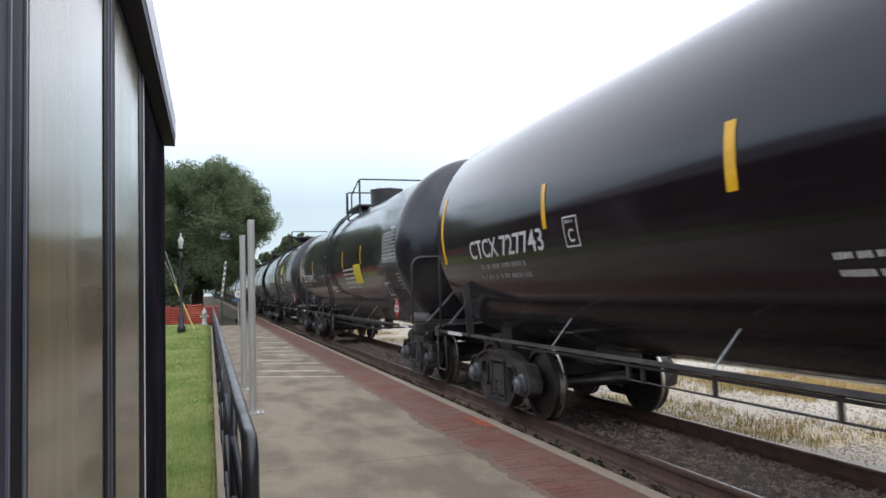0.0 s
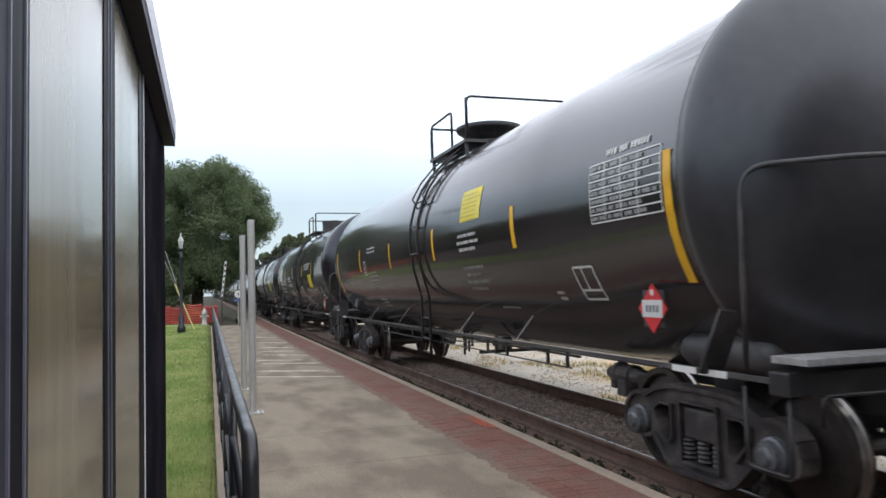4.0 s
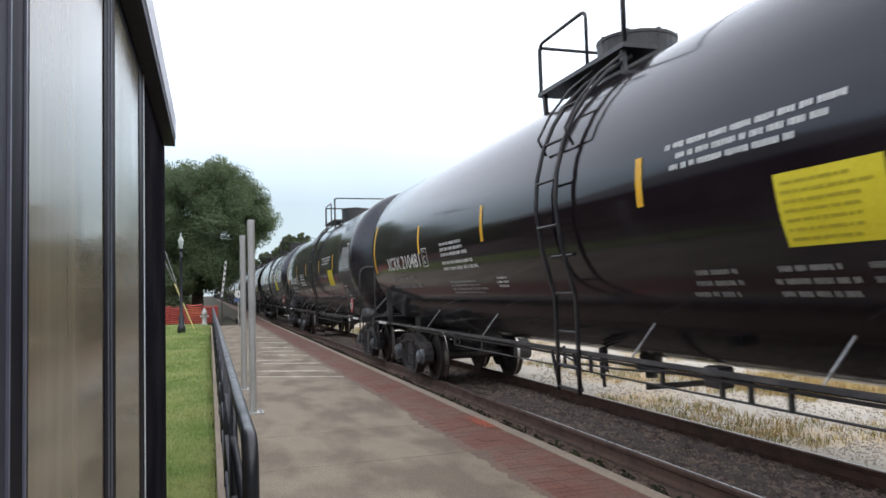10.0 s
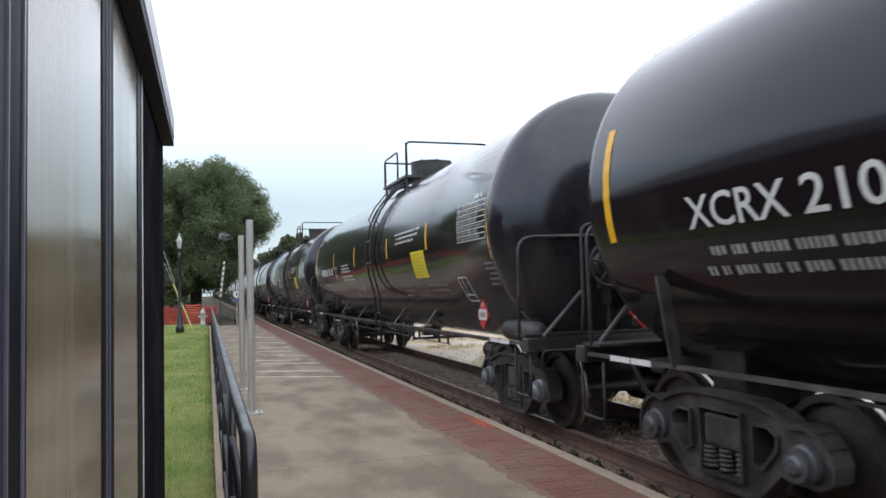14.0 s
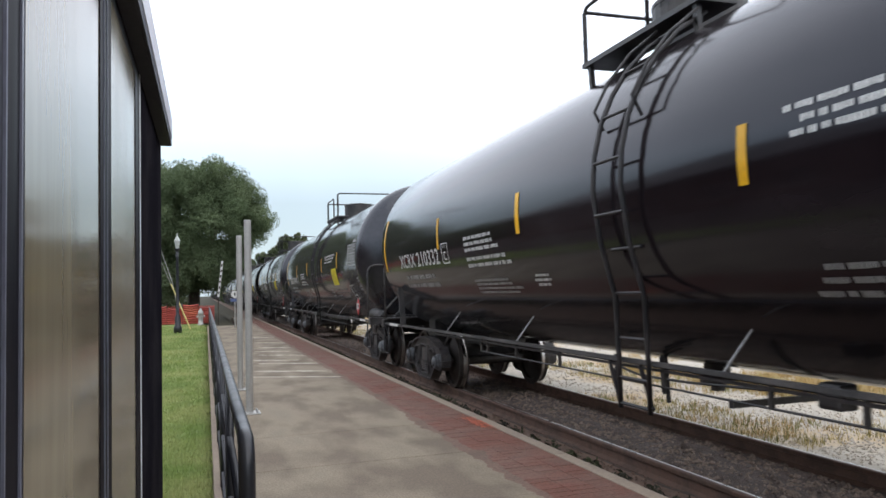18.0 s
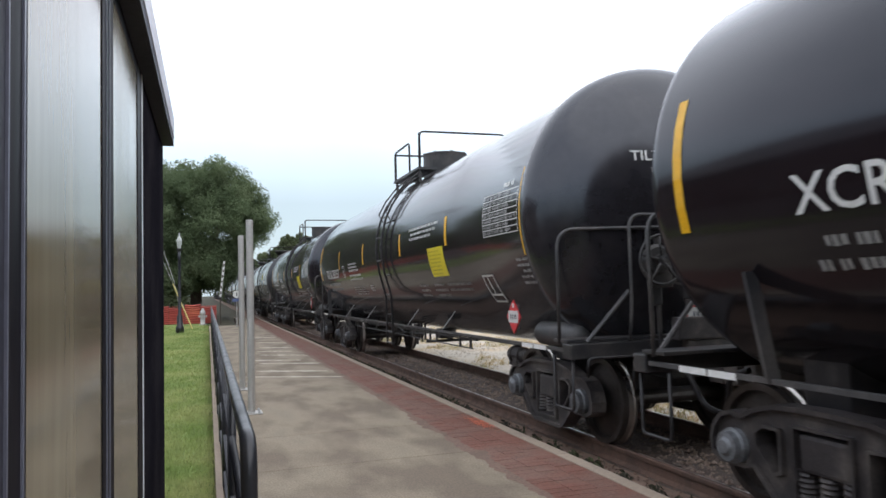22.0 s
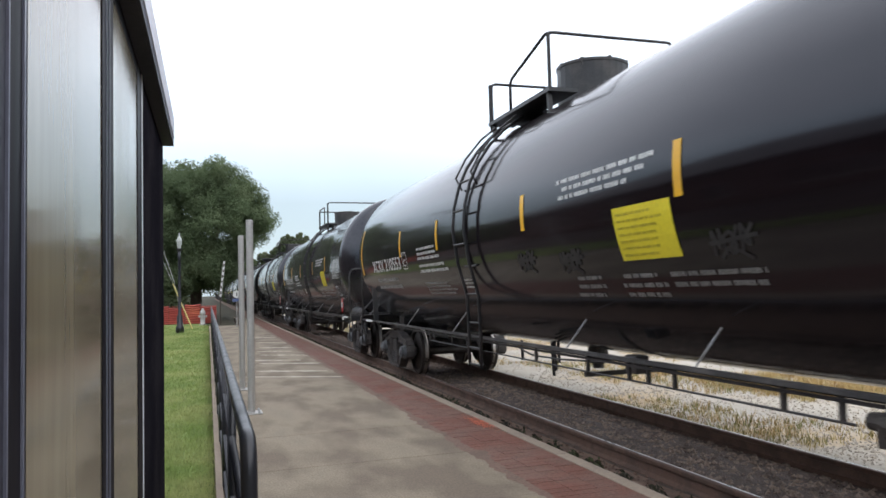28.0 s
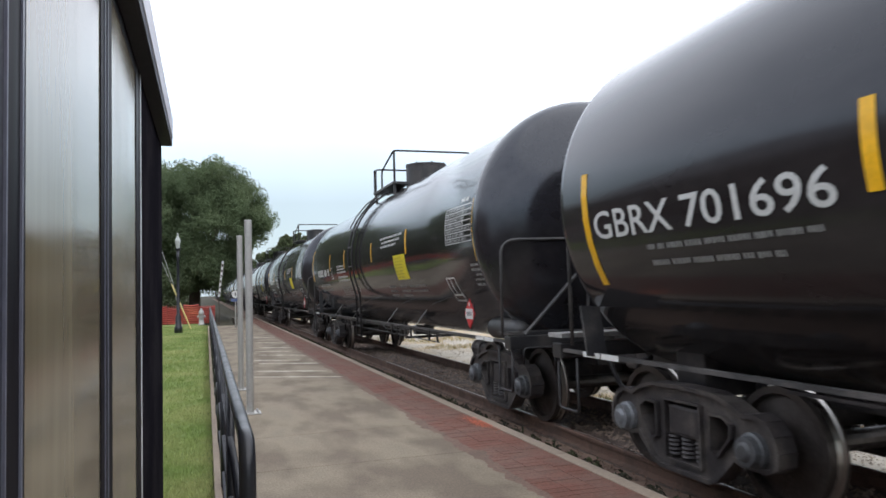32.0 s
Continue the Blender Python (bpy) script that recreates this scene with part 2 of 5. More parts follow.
def part(name, bm, mat, parent=None, label="", smooth=False, at=None):
    me = bm if isinstance(bm, bpy.types.Mesh) else mesh_of(bm, name, smooth)
    if mat and not me.materials:
        me.materials.append(mat)
    ob = new(name, me)
    if parent is not None:
        ob.parent = parent
    if at is not None:
        ob.matrix_basis = at if isinstance(at, Matrix) else Matrix.Translation(at)
    if label:
        ob["label"] = label
    return ob


def box(bm, x0, x1, y0, y1, z0, z1, bevel=0.0):
    v = [bm.verts.new((x, y, z)) for x in (x0, x1) for y in (y0, y1) for z in (z0, z1)]
    f = [bm.faces.new([v[i] for i in q]) for q in ((0, 1, 3, 2), (4, 6, 7, 5), (0, 4, 5, 1), (2, 3, 7, 6), (0, 2, 6, 4), (1, 5, 7, 3))]
    if bevel:
        e = list({e for q in f for e in q.edges})
        bmesh.ops.bevel(bm, geom=e, offset=bevel, segments=2, affect="EDGES", profile=.6)
    return bm


def beam(bm, p0, p1, w, h, up=(0, 0, 1)):
    """A rectangular bar from p0 to p1, w wide and h high."""
    p0, p1 = Vector(p0), Vector(p1)
    d = (p1 - p0).normalized()
    s = d.cross(Vector(up))
    s = s.normalized() if s.length > 1e-4 else Vector((1, 0, 0))
    u = s.cross(d)
    r = [[bm.verts.new(p + s * a * w / 2 + u * b * h / 2) for a, b in ((-1, -1), (1, -1), (1, 1), (-1, 1))] for p in (p0, p1)]
    for i in range(4):
        j = (i + 1) % 4
        bm.faces.new((r[0][i], r[0][j], r[1][j], r[1][i]))
    bm.faces.new(r[0][::-1])
    bm.faces.new(r[1])
    return bm


def tube(bm, pts, rad, seg=8, cap=True):
    """A round bar along a line of points."""
    pts = [Vector(p) for p in pts]
    rings = []
    s = None
    for i, p in enumerate(pts):
        d = (pts[min(i + 1, len(pts) - 1)] - pts[max(i - 1, 0)]).normalized()
        if s is None:
            s = d.cross(Vector((0, 0, 1)) if abs(d.z) < .9 else Vector((0, 1, 0)))
        else:
            s = s - d * s.dot(d)
        s = s.normalized() if s.length > 1e-5 else d.orthogonal().normalized()
        u = s.cross(d)
        rr = rad[i] if isinstance(rad, (list, tuple)) else rad
        rings.append([bm.verts.new(p + (s * math.cos(q) + u * math.sin(q)) * rr) for q in (2 * math.pi * k / seg for k in range(seg))])
    for a, b in zip(rings, rings[1:]):
        for k in range(seg):
            j = (k + 1) % seg
            bm.faces.new((a[k], a[j], b[j], b[k]))
    if cap:
        bm.faces.new(rings[0][::-1])
        bm.faces.new(rings[-1])
    return bm


def bend(pts, rad=.12, n=4):
    """Rounds the corners of a line of points."""
    pts = [Vector(p) for p in pts]
    out = [pts[0]]
    for a, b, c in zip(pts, pts[1:], pts[2:]):
        u, w = (a - b), (c - b)
        r = min(rad, u.length * .45, w.length * .45)
        p, q = b + u.normalized() * r, b + w.normalized() * r
        for k in range(n + 1):
            t = k / n
            out.append(p * (1 - t) ** 2 + b * 2 * t * (1 - t) + q * t * t)
    return out + [pts[-1]]


def lathe(bm, prof, seg=24, axis="Z", centre=(0, 0, 0), close=False):
    """Turns a profile of (radius, height) round an axis."""
    cx, cy, cz = centre
    rings = []
    for r, h in prof:
        ring = []
        for k in range(seg):
            q = 2 * math.pi * k / seg
            a, b = r * math.cos(q), r * math.sin(q)
            p = {"Z": (a, b, h), "Y": (a, h, b), "X": (h, a, b)}[axis]
            ring.append(bm.verts.new((p[0] + cx, p[1] + cy, p[2] + cz)))
        rings.append(ring)
    pairs = list(zip(rings, rings[1:])) + ([(rings[-1], rings[0])] if close else [])
    for a, b in pairs:
        for k in range(seg):
            j = (k + 1) % seg
            bm.faces.new((a[k], a[j], b[j], b[k]))
    if not close:
        for ring in (rings[0], rings[-1]):
            bm.faces.new(ring)
    bmesh.ops.recalc_face_normals(bm, faces=bm.faces)
    return bm


def thing(name, label, category, at=(0, 0, 0), group="", kind=""):
    ob = new(name)
    ob.empty_display_size = .2
    ob.matrix_basis = at if isinstance(at, Matrix) else Matrix.Translation(at)
    return tagged(ob, label, category, group, kind)


RAIL_Z = -.20          # top of the rails; the platform's top is z = 0
TRACK_X = 4.859        # centre of the track


# ---------------------------------------------------------------- ground
def sheet(name, x0, x1, y0, y1, z, nx, ny, mat, amp=0.0, freq=3.0, label="", edge_drop=0.0, power=1.0):
    bm = bmesh.new()
    rows = []
    for j in range(ny + 1):
        y = y0 + (y1 - y0) * (j / ny) ** power
        row = []
        xa, xb = (e(y) if callable(e) else e for e in (x0, x1))
        for i in range(nx + 1):
            x = xa + (xb - xa) * i / nx
            dz = amp * (noise.noise((x * freq, y * freq, 3.1)) + .5 * noise.noise((x * freq * 2.7, y * freq * 2.7, 8.4))) if amp else 0
            if edge_drop and (i in (0, nx)):
                dz -= edge_drop
            row.append(bm.verts.new((x, y, z + dz)))
        rows.append(row)
    for a, b in zip(rows, rows[1:]):
        for i in range(nx):
            bm.faces.new((a[i], a[i + 1], b[i + 1], b[i]))
    ob = part(name, bm, mat, smooth=True)
    return tagged(ob, label, kind="structure")


# the dark ground colour includes painted tree shade
sheet("ground", -1500, 1500, -600, 2600, -.44, 60, 60, M_shadegrass, label="flat grassy ground reaching the horizon")
def lawn_edge(y):
    """The lawn widens away from the shelter."""
    return -.5 - .062 * max(0, y)


sheet("lawn", lawn_edge, .06, -30, 46, -.05, 12, 120, M_grass, .012, 2.0, "short mown green lawn beside the platform", .4)
# unseen ground, added so the tanks mirror dark brown there instead of lawn
sheet("yard", -40, lambda y: lawn_edge(y) + .05, -40, 62, -.06, 40, 60, M_yard, .012, 1.0, "unseen dark brown yard added to darken reflections in the tank cars", .3)
sheet("dirt_strip", 3.03, 3.96, -25, 420, -.345, 10, 700, M_dirt, .03, 4.0, "brown dirt between platform edge and rail", power=1.4)
sheet("ballast", 3.94, 5.80, -25, 420, -.365, 20, 900, M_ballast, .035, 6.0, "dark oily crushed-stone ballast under the track", .2, power=1.6)
sheet("gravel_verge", 5.68, 46, -25, 420, -.365, 90, 500, M_gravel, .03, 1.3, "pale limestone gravel verge beyond the track", .3, power=1.5)

# ---------------------------------------------------------------- platform
PLAT_Y0, PLAT_Y1 = -4.0, 52.0
plat = tagged(new("platform"), "low concrete station platform with a brick edge band", kind="structure")
part("platform_core", box(bmesh.new(), .10, 3.05, PLAT_Y0, 38.0, -.45, -.035), M_mortar, plat)
part("platform_core", box(bmesh.new(), 1.66, 3.05, 38.0, PLAT_Y1, -.45, -.035), M_mortar, plat)
part("brick_bed", box(bmesh.new(), 2.3225, 2.944, PLAT_Y0, PLAT_Y1, -.034, -.002), M_mortar, plat)
# same shade-darkened grass colour as the ground beyond
sheet("far_lawn", .0, 1.645, 38.2, 120, -.03, 6, 40, M_shadegrass, .01, 2.0, "mown grass where the platform narrows", .3)


def concrete_slabs():
    y, k = PLAT_Y0, 0
    rng = random.Random(5)
    while y < PLAT_Y1 - .2:
        ln = rng.choice((1.5, 1.5, 1.55, 1.45))
        y1 = min(y + ln, PLAT_Y1)
        bm = box(bmesh.new(), .102 if y < 37 else 1.65, 2.322, y + .002, y1 - .002, -.12, rng.uniform(-.001, .001), .003)
        part("slab", bm, M_concrete, plat)
        y = y1


def coping_stones():
    y = PLAT_Y0
    me = None
    while y < PLAT_Y1:
        if me is None:
            me = mesh_of(box(bmesh.new(), 2.945, 3.069, .003, 1.997, -.30, .004, .012), "coping")
        part("coping", me, M_coping, plat, at=(0, y, 0))
        y += 2.0


concrete_slabs()
coping_stones()
part("platform_face", box(bmesh.new(), 3.05, 3.062, PLAT_Y0, PLAT_Y1, -.45, -.30), M_coping, plat)

# cement spread unevenly over the first bricks
bm = bmesh.new()
smear = []
for k in range(960):
    y = 4.2 + .05 * k
    w, v = ((.05 * noise.noise((y * 1.3, o, 0)) + .05 * noise.noise((y * 5.1, o, 0)) + .04 * noise.noise((y * 17, o, 0))) for o in (4.4, 8.8))
    smear.append([bm.verts.new((2.31 - max(0, .05 + v), y, .0018)), bm.verts.new((2.334 + max(0, .02 + w), y, .0030))])
for a, b in zip(smear, smear[1:]):
    bm.faces.new((a[0], a[1], b[1], b[0]))
part("cement_smear", bm, M_stain, plat, "uneven cement over the inner bricks")

# pale streaks across the slabs further along
def pale_streaks():
    rng = random.Random(14)
    for xa, ya, xb, yb in STREAKS:
        bm = bmesh.new()
        lo, hi = [], []
        n_ = 14
        for i in range(n_ + 1):
            x, y = xa + (xb - xa) * i / n_, ya + (yb - ya) * i / n_
            w = (.03 + .09 * rng.random()) * ya / 12 * (1 - (2 * i / n_ - 1) ** 6)
            lo.append(bm.verts.new((x, y - w - .004, .0045)))
            hi.append(bm.verts.new((x, y + w + .004, .0045)))
        for i in range(n_):
            bm.faces.new((lo[i], lo[i + 1], hi[i + 1], hi[i]))
        part("worn_streak", bm, M_streak, plat, "pale streak on the concrete")


STREAKS = [(1.2, 26.5, 2.2, 25.8), (1.4, 23.5, 2.3, 22.8), (1.36, 21.3, 2.23, 20.7), (1.2, 19.9, 2.1, 19.4), (1.18, 18.7, 2.3, 17.9), (.9, 17.3, 2.0, 16.7), (1.03, 16.4, 2.3, 15.7), (.87, 14.8, 2.2, 14.1), (.6, 13.9, 2.3, 13.0)]
pale_streaks()

# orange survey mark sprayed by the coping
bm = bmesh.new()
for k in range(900):
    rng = random.Random(k)
    c = (2.875 + max(-.25, min(.06, rng.gauss(0, .045))), 7.72 + rng.gauss(0, .20))
    s_ = rng.uniform(.003, .008)
    pts = [(c[0] + s_ * rng.uniform(.6, 1.1) * math.cos(a), c[1] + s_ * rng.uniform(1, 2.4) * math.sin(a)) for a in np.linspace(0, 5.4, 7)]
    bm.faces.new([bm.verts.new((x, y, .0085 + k * .000006)) for x, y in pts])
tagged(part("paint_mark", bm, M_orange, plat), kind="stuff", label="faded orange survey paint sprayed on bricks")

# ---------------------------------------------------------------- track
track = tagged(new("track"), "main line railway track with worn steel rails", kind="structure")
RAIL_PROFILE = [(-.07, 0), (.07, 0), (.07, .012), (.012, .035), (.009, .115), (.034, .128), (.036, .160), (.028, .170), (-.028, .170), (-.036, .160), (-.034, .128), (-.009, .115), (-.012, .035), (-.07, .012)]
for x in (TRACK_X - .7525, TRACK_X + .7525):
    bm = bmesh.new()
    ends = [[bm.verts.new((x + a, y, RAIL_Z - .170 + b)) for a, b in RAIL_PROFILE] for y in (-60, 1200)]
    n_ = len(RAIL_PROFILE)
    for i in range(n_):
        j = (i + 1) % n_
        bm.faces.new((ends[0][i], ends[0][j], ends[1][j], ends[1][i]))
    rail = part("rail", bm, M_rust_rail, track)
    head = box(bmesh.new(), x + .004, x + .022, -60, 1200, RAIL_Z - .002, RAIL_Z + .0015)
    part("running_surface", head, M_tread, rail, "polished bright running surface")


def ties():
    me = mesh_of(box(bmesh.new(), -1.3, 1.3, -.115, .115, -.17, 0, .01), "tie")
    plate = mesh_of(box(bmesh.new(), -.19, .19, -.09, .09, 0, .018, .005), "tie_plate")
    for k in range(150):
        y = -4 + k * .52 + random.Random(k).uniform(-.02, .02)
        t = part("tie", me, M_wood, track, at=pose(TRACK_X, y, RAIL_Z - .188, 0, 0, random.Random(k + 9).uniform(-1, 1)))
        for sx in (-.7525,) if k < 90 else ():
            part("tie_plate", plate, M_wood, t, at=(sx, 0, 0))


ties()


# ---------------------------------------------------------------- bus-stop like shelter
def shelter():
    s = thing("waiting_shelter", "bronze aluminium waiting shelter with hazy panes and metal fascia", "shelter")
    X, back = -.220, -1.8
    Y0, Y1 = -3.2, 4.06
    zt = 1.5 + .79
    k = .22 / .30
    part("base_slab", box(bmesh.new(), back - .1, X + .02, Y0 - .1, Y1 + .1, -.3, .015, .01), M_concrete, s)
    # front frame: slim mullions where the panes meet
    for y0, y1 in ((1.2855, 1.3795), (1.3915, 1.42), (2.375, 2.4455), (2.4545, 2.5165), (2.5275, 2.642), (3.53, 3.665), (3.68, 3.735), (.1, .17), (-1.1, -1.0), (-2.3, -2.2)):
        part("mullion", box(bmesh.new(), X - .05, X + .002, y0 * k, y1 * k, .0, zt, .0015), M_alu, s)
    for y0, y1 in ((1.277, 1.285), (1.380, 1.391), (2.446, 2.454), (2.517, 2.527)):
        part("mullion_seam", box(bmesh.new(), X - .04, X + .0045, y0 * k, y1 * k, .0, zt), M_seam, s, "paler seam between paired mullions")
    part("mullion", box(bmesh.new(), X - .05, X + .0015, 1.19 * k, 1.2765 * k, .0, zt, .0015), M_soffit, s, "wide grey mullion")
    part("glazing_bead", box(bmesh.new(), X - .01, X + .004, 3.745 * k, 3.775 * k, .0, zt, .001), M_bright, s, "thin bright aluminium bead")
    part("solid_panel", box(bmesh.new(), X - .06, X + .001, 3.79 * k, Y1, .0, zt, .003), M_panel, s, "solid dark bronze end panel")
    panes = [(-2.2, -1.1), (-1.0, .1), (.17, 1.19), (1.42, 2.375), (2.642, 3.53)]
    for y0, y1 in panes:
        part("pane", box(bmesh.new(), X - .022, X - .0005, y0 * k + .001, y1 * k - .001, .12, zt - .04), M_pane, s)
        part("bottom_rail", box(bmesh.new(), X - .045, X + .0015, y0 * k, y1 * k, .02, .12, .001), M_alu, s)
        part("top_rail", box(bmesh.new(), X - .045, X + .0015, y0 * k, y1 * k, zt - .04, zt, .001), M_alu, s)
    part("end_panel", box(bmesh.new(), back, X - .06, Y1 - .06, Y1 - .01, .05, zt), M_alu, s)
    part("back_panel", box(bmesh.new(), back - .03, back, Y0, Y1 - .02, .05, zt), M_alu, s)
    part("near_end_panel", box(bmesh.new(), back, X - .05, Y0, Y0 + .05, .05, zt), M_alu, s)
    part("roof", box(bmesh.new(), back - .2, -.177, Y0 - .2, 4.06, zt + .026, zt + .155, .005), M_alu, s)
    part("soffit", box(bmesh.new(), back - .15, -.1765, Y0 - .2, 4.07, zt + .004, zt + .022), M_soffit, s)
    part("drip_edge", box(bmesh.new(), -.176, -.166, Y0 - .2, 4.07, zt + .004, 1.5 + .834), M_soffit, s)
    part("fascia", box(bmesh.new(), -.176, -.163, Y0 - .25, 4.075, 1.5 + .836, 1.5 + .945, .003), M_fascia, s, "lavender-grey painted metal fascia")
    return s


shelter()


# ---------------------------------------------------------------- railing along the platform
def railing():
    r = thing("platform_railing", "black tubular steel railing along the platform edge", "railing")
    x = .116
    y0, y1 = 2.37, 30.0
    top = bend([(x, y0, .02), (x, y0, 1.045), (x, y1, 1.045), (x, y1, .02)], .12, 5)
    part("top_rail", tube(bmesh.new(), top, .026, 10), M_railing, r, smooth=True)
    for z in (.72, .40, .12):
        part("mid_rail", tube(bmesh.new(), [(x, y0, z), (x, y1, z)], .019, 8), M_railing, r, smooth=True)
    y = y0 + 1.83
    me = mesh_of(tube(bmesh.new(), [(0, 0, .0), (0, 0, 1.045)], .024, 8), "post", True)
    fl = mesh_of(box(bmesh.new(), -.05, .05, -.06, .06, 0, .012, .003), "base_plate")
    part("base_plate", fl, M_railing, r, at=(x, y0, 0))
    while y < y1 - .5:
        p = part("post", me, M_railing, r, at=(x, y, 0))
        part("base_plate", fl, M_railing, p)
        y += 1.83


railing()
tagged(part("kerb", box(bmesh.new(), .045, .10, PLAT_Y0, 38.1, -.4, .015, .008), M_coping), "pale concrete kerb at the lawn edge", kind="structure")


# ---------------------------------------------------------------- bare sign posts
def sign_post(x, y, h, rad):
    p = thing("sign_post", "bare galvanised steel post bolted to the platform", "post", (x, y, 0), "bare posts on the platform")
    part("pole", lathe(bmesh.new(), [(rad, .012), (rad, h - .008), (rad - .006, h)], 16), M_galv, p, smooth=False)
    part("base_plate", box(bmesh.new(), -.13, .13, -.13, .13, 0, .014, .004), M_galv, p)
    for sx in (-.09, .09):
        for sy in (-.09, .09):
            part("bolt", lathe(bmesh.new(), [(.014, .014), (.014, .04), (.008, .045)], 6, centre=(sx, sy, 0)), M_silver, p)
    return p


sign_post(.513, 9.65, 2.46, .045)
sign_post(.508, 12.1, 2.45, .045)


# ---------------------------------------------------------------- lawn things
def lamp_post(x, y):
    p = thing("street_lamp", "black cast lamp post with a milky lantern on the lawn", "street lamp", (x, y, -.05))
    part("pole", lathe(bmesh.new(), [(.17, 0), (.17, .25), (.12, .32), (.12, .7), (.07, .8), (.055, 3.2), (.07, 3.25), (.05, 3.3), (.05, 3.52)], 14), M_railing, p, smooth=True)
    part("lantern_base", lathe(bmesh.new(), [(.06, 3.50), (.11, 3.55), (.12, 3.60)], 12), M_railing, p)
    part("lantern", lathe(bmesh.new(), [(.07, 3.60), (.115, 3.93), (.105, 3.95)], 12), M_lampglass, p, "milky white lantern glass")
    part("lantern_cap", lathe(bmesh.new(), [(.125, 3.935), (.09, 4.03), (.05, 4.10), (.025, 4.16), (.035, 4.20), (.010, 4.28)], 12), M_lampglass, p, "pale finial cap")
    return p


lamp_post(-1.155, 33.1)


def guy_wire():
    p = thing("guy_wire", "steel guy wire with a yellow plastic guard", "cable")
    a, b = Vector((-.70, 36.2, -.05)), Vector((-1.55, 36.2, 2.1))
    part("guard", tube(bmesh.new(), [a, b], .030, 8), M_guard, p, "yellow guard sleeve")
    part("strand", tube(bmesh.new(), [b, b + (b - a) * 2.6], .012, 5), M_silver, p)
    q = thing("guy_wire", "second slack steel guy wire beside the lamp", "cable")
    part("strand", tube(bmesh.new(), [(-1.08, 36.3, -.05), (-1.5, 36.3, 2.2), (-2.6, 36.3, 5.6)], .016, 5), M_silver, q)
    pole = thing("utility_pole", "brown wooden utility pole behind the shelter", "pole", (-3.6, 36.2, -.05))
    part("pole", lathe(bmesh.new(), [(.16, 0), (.11, 9.5)], 12), M_bark, pole, smooth=True)
    part("crossarm", box(bmesh.new(), -1.2, 1.2, -.06, .06, 8.7, 8.85), M_wood, pole)


guy_wire()


def fence():
    f = thing("safety_fence", "orange-red plastic mesh safety fence on the lawn", "fence")
    xs = np.linspace(-6.2, .42, 9)
    for k, (a, b) in enumerate(zip(xs, xs[1:])):
        bm = bmesh.new()
        y0, y1 = 43.0 + .15 * math.sin(k * 1.7), 43.0 + .15 * math.sin(k * 1.7 + 1.7)
        sag = .05
        for r_ in range(9):
            z = .02 + r_ * (.112 + .012 * math.sin(k * 2.3))
            tube(bm, [(a, y0, z), ((a + b) / 2, (y0 + y1) / 2, z - sag * (r_ > 4)), (b, y1, z)], .05, 4)
        for c in range(9):
            t = c / 8
            tube(bm, [(a + (b - a) * t, y0 + (y1 - y0) * t, .0), (a + (b - a) * t, y0 + (y1 - y0) * t, .97)], .02, 4)
        part("mesh_panel", bm, M_fence, f)
        part("stake", tube(bmesh.new(), [(a, y0, -.05), (a, y0, 1.15)], .025, 6), M_wood, f)


fence()


def hydrant(x, y):
    h = thing("hydrant", "pale grey fire hydrant standing on the grass", "hydrant", (x, y, -.05))
    part("barrel", lathe(bmesh.new(), [(.17, 0), (.17, .06), (.12, .08), (.12, .55), (.15, .58), (.15, .64), (.11, .76), (.05, .84), (.05, .9)], 14), M_galv, h, smooth=True)
    for sx in (-1, 1):
        part("nozzle", tube(bmesh.new(), [(sx * .1, 0, .46), (sx * .22, 0, .46)], .06, 10), M_galv, h)
    part("nozzle", tube(bmesh.new(), [(0, -.1, .42), (0, -.24, .42)], .075, 10), M_galv, h)


hydrant(-.28, 41.2)


def round_sign(x, y):
    s = thing("track_sign", "round white sign over a blue plate on a thin post", "sign", (x, y, -.02))
    part("post", tube(bmesh.new(), [(0, 0, 0), (0, 0, 1.5)], .03, 8), M_galv, s)
    part("disc", tube(bmesh.new(), [(0, -.035, 1.56), (0, -.055, 1.56)], .17, 24), M_white, s, "white disc")
    part("disc_bar", box(bmesh.new(), -.025, .025, -.062, -.056, 1.49, 1.63), M_frame, s, "dark bar of unreadable marking")
    part("plate", box(bmesh.new(), -.2, .2, -.05, -.035, 1.22, 1.36, .004), M_signblue, s, "blue plate")


round_sign(1.27, 35.3)


def gate_arm():
    g = thing("striped_marker", "tall white striped marker board on a thin post", "marker", (.61, 40, -.03))
    part("post", tube(bmesh.new(), [(0, .05, 0), (0, .05, 1.6)], .03, 8), M_wood, g)
    n_, lean, h = 13, .118, .143
    for k in range(n_):
        a, b = 1.46 + k * h, 1.46 + (k + 1) * h
        bm = beam(bmesh.new(), (lean * (a - 1.46), 0, a), (lean * (b - 1.46), 0, b - .002), .06, .03, (0, 1, 0))
        part("stripe", bm, M_white if k % 2 == 0 else M_wood, g)
    for sx in (-.042, .042):
        part("edge_bar", beam(bmesh.new(), (sx, -.01, 1.46), (sx + lean * h * n_, -.01, 1.46 + h * n_), .022, .04, (0, 1, 0)), M_white, g)


gate_arm()


# ---------------------------------------------------------------- trees


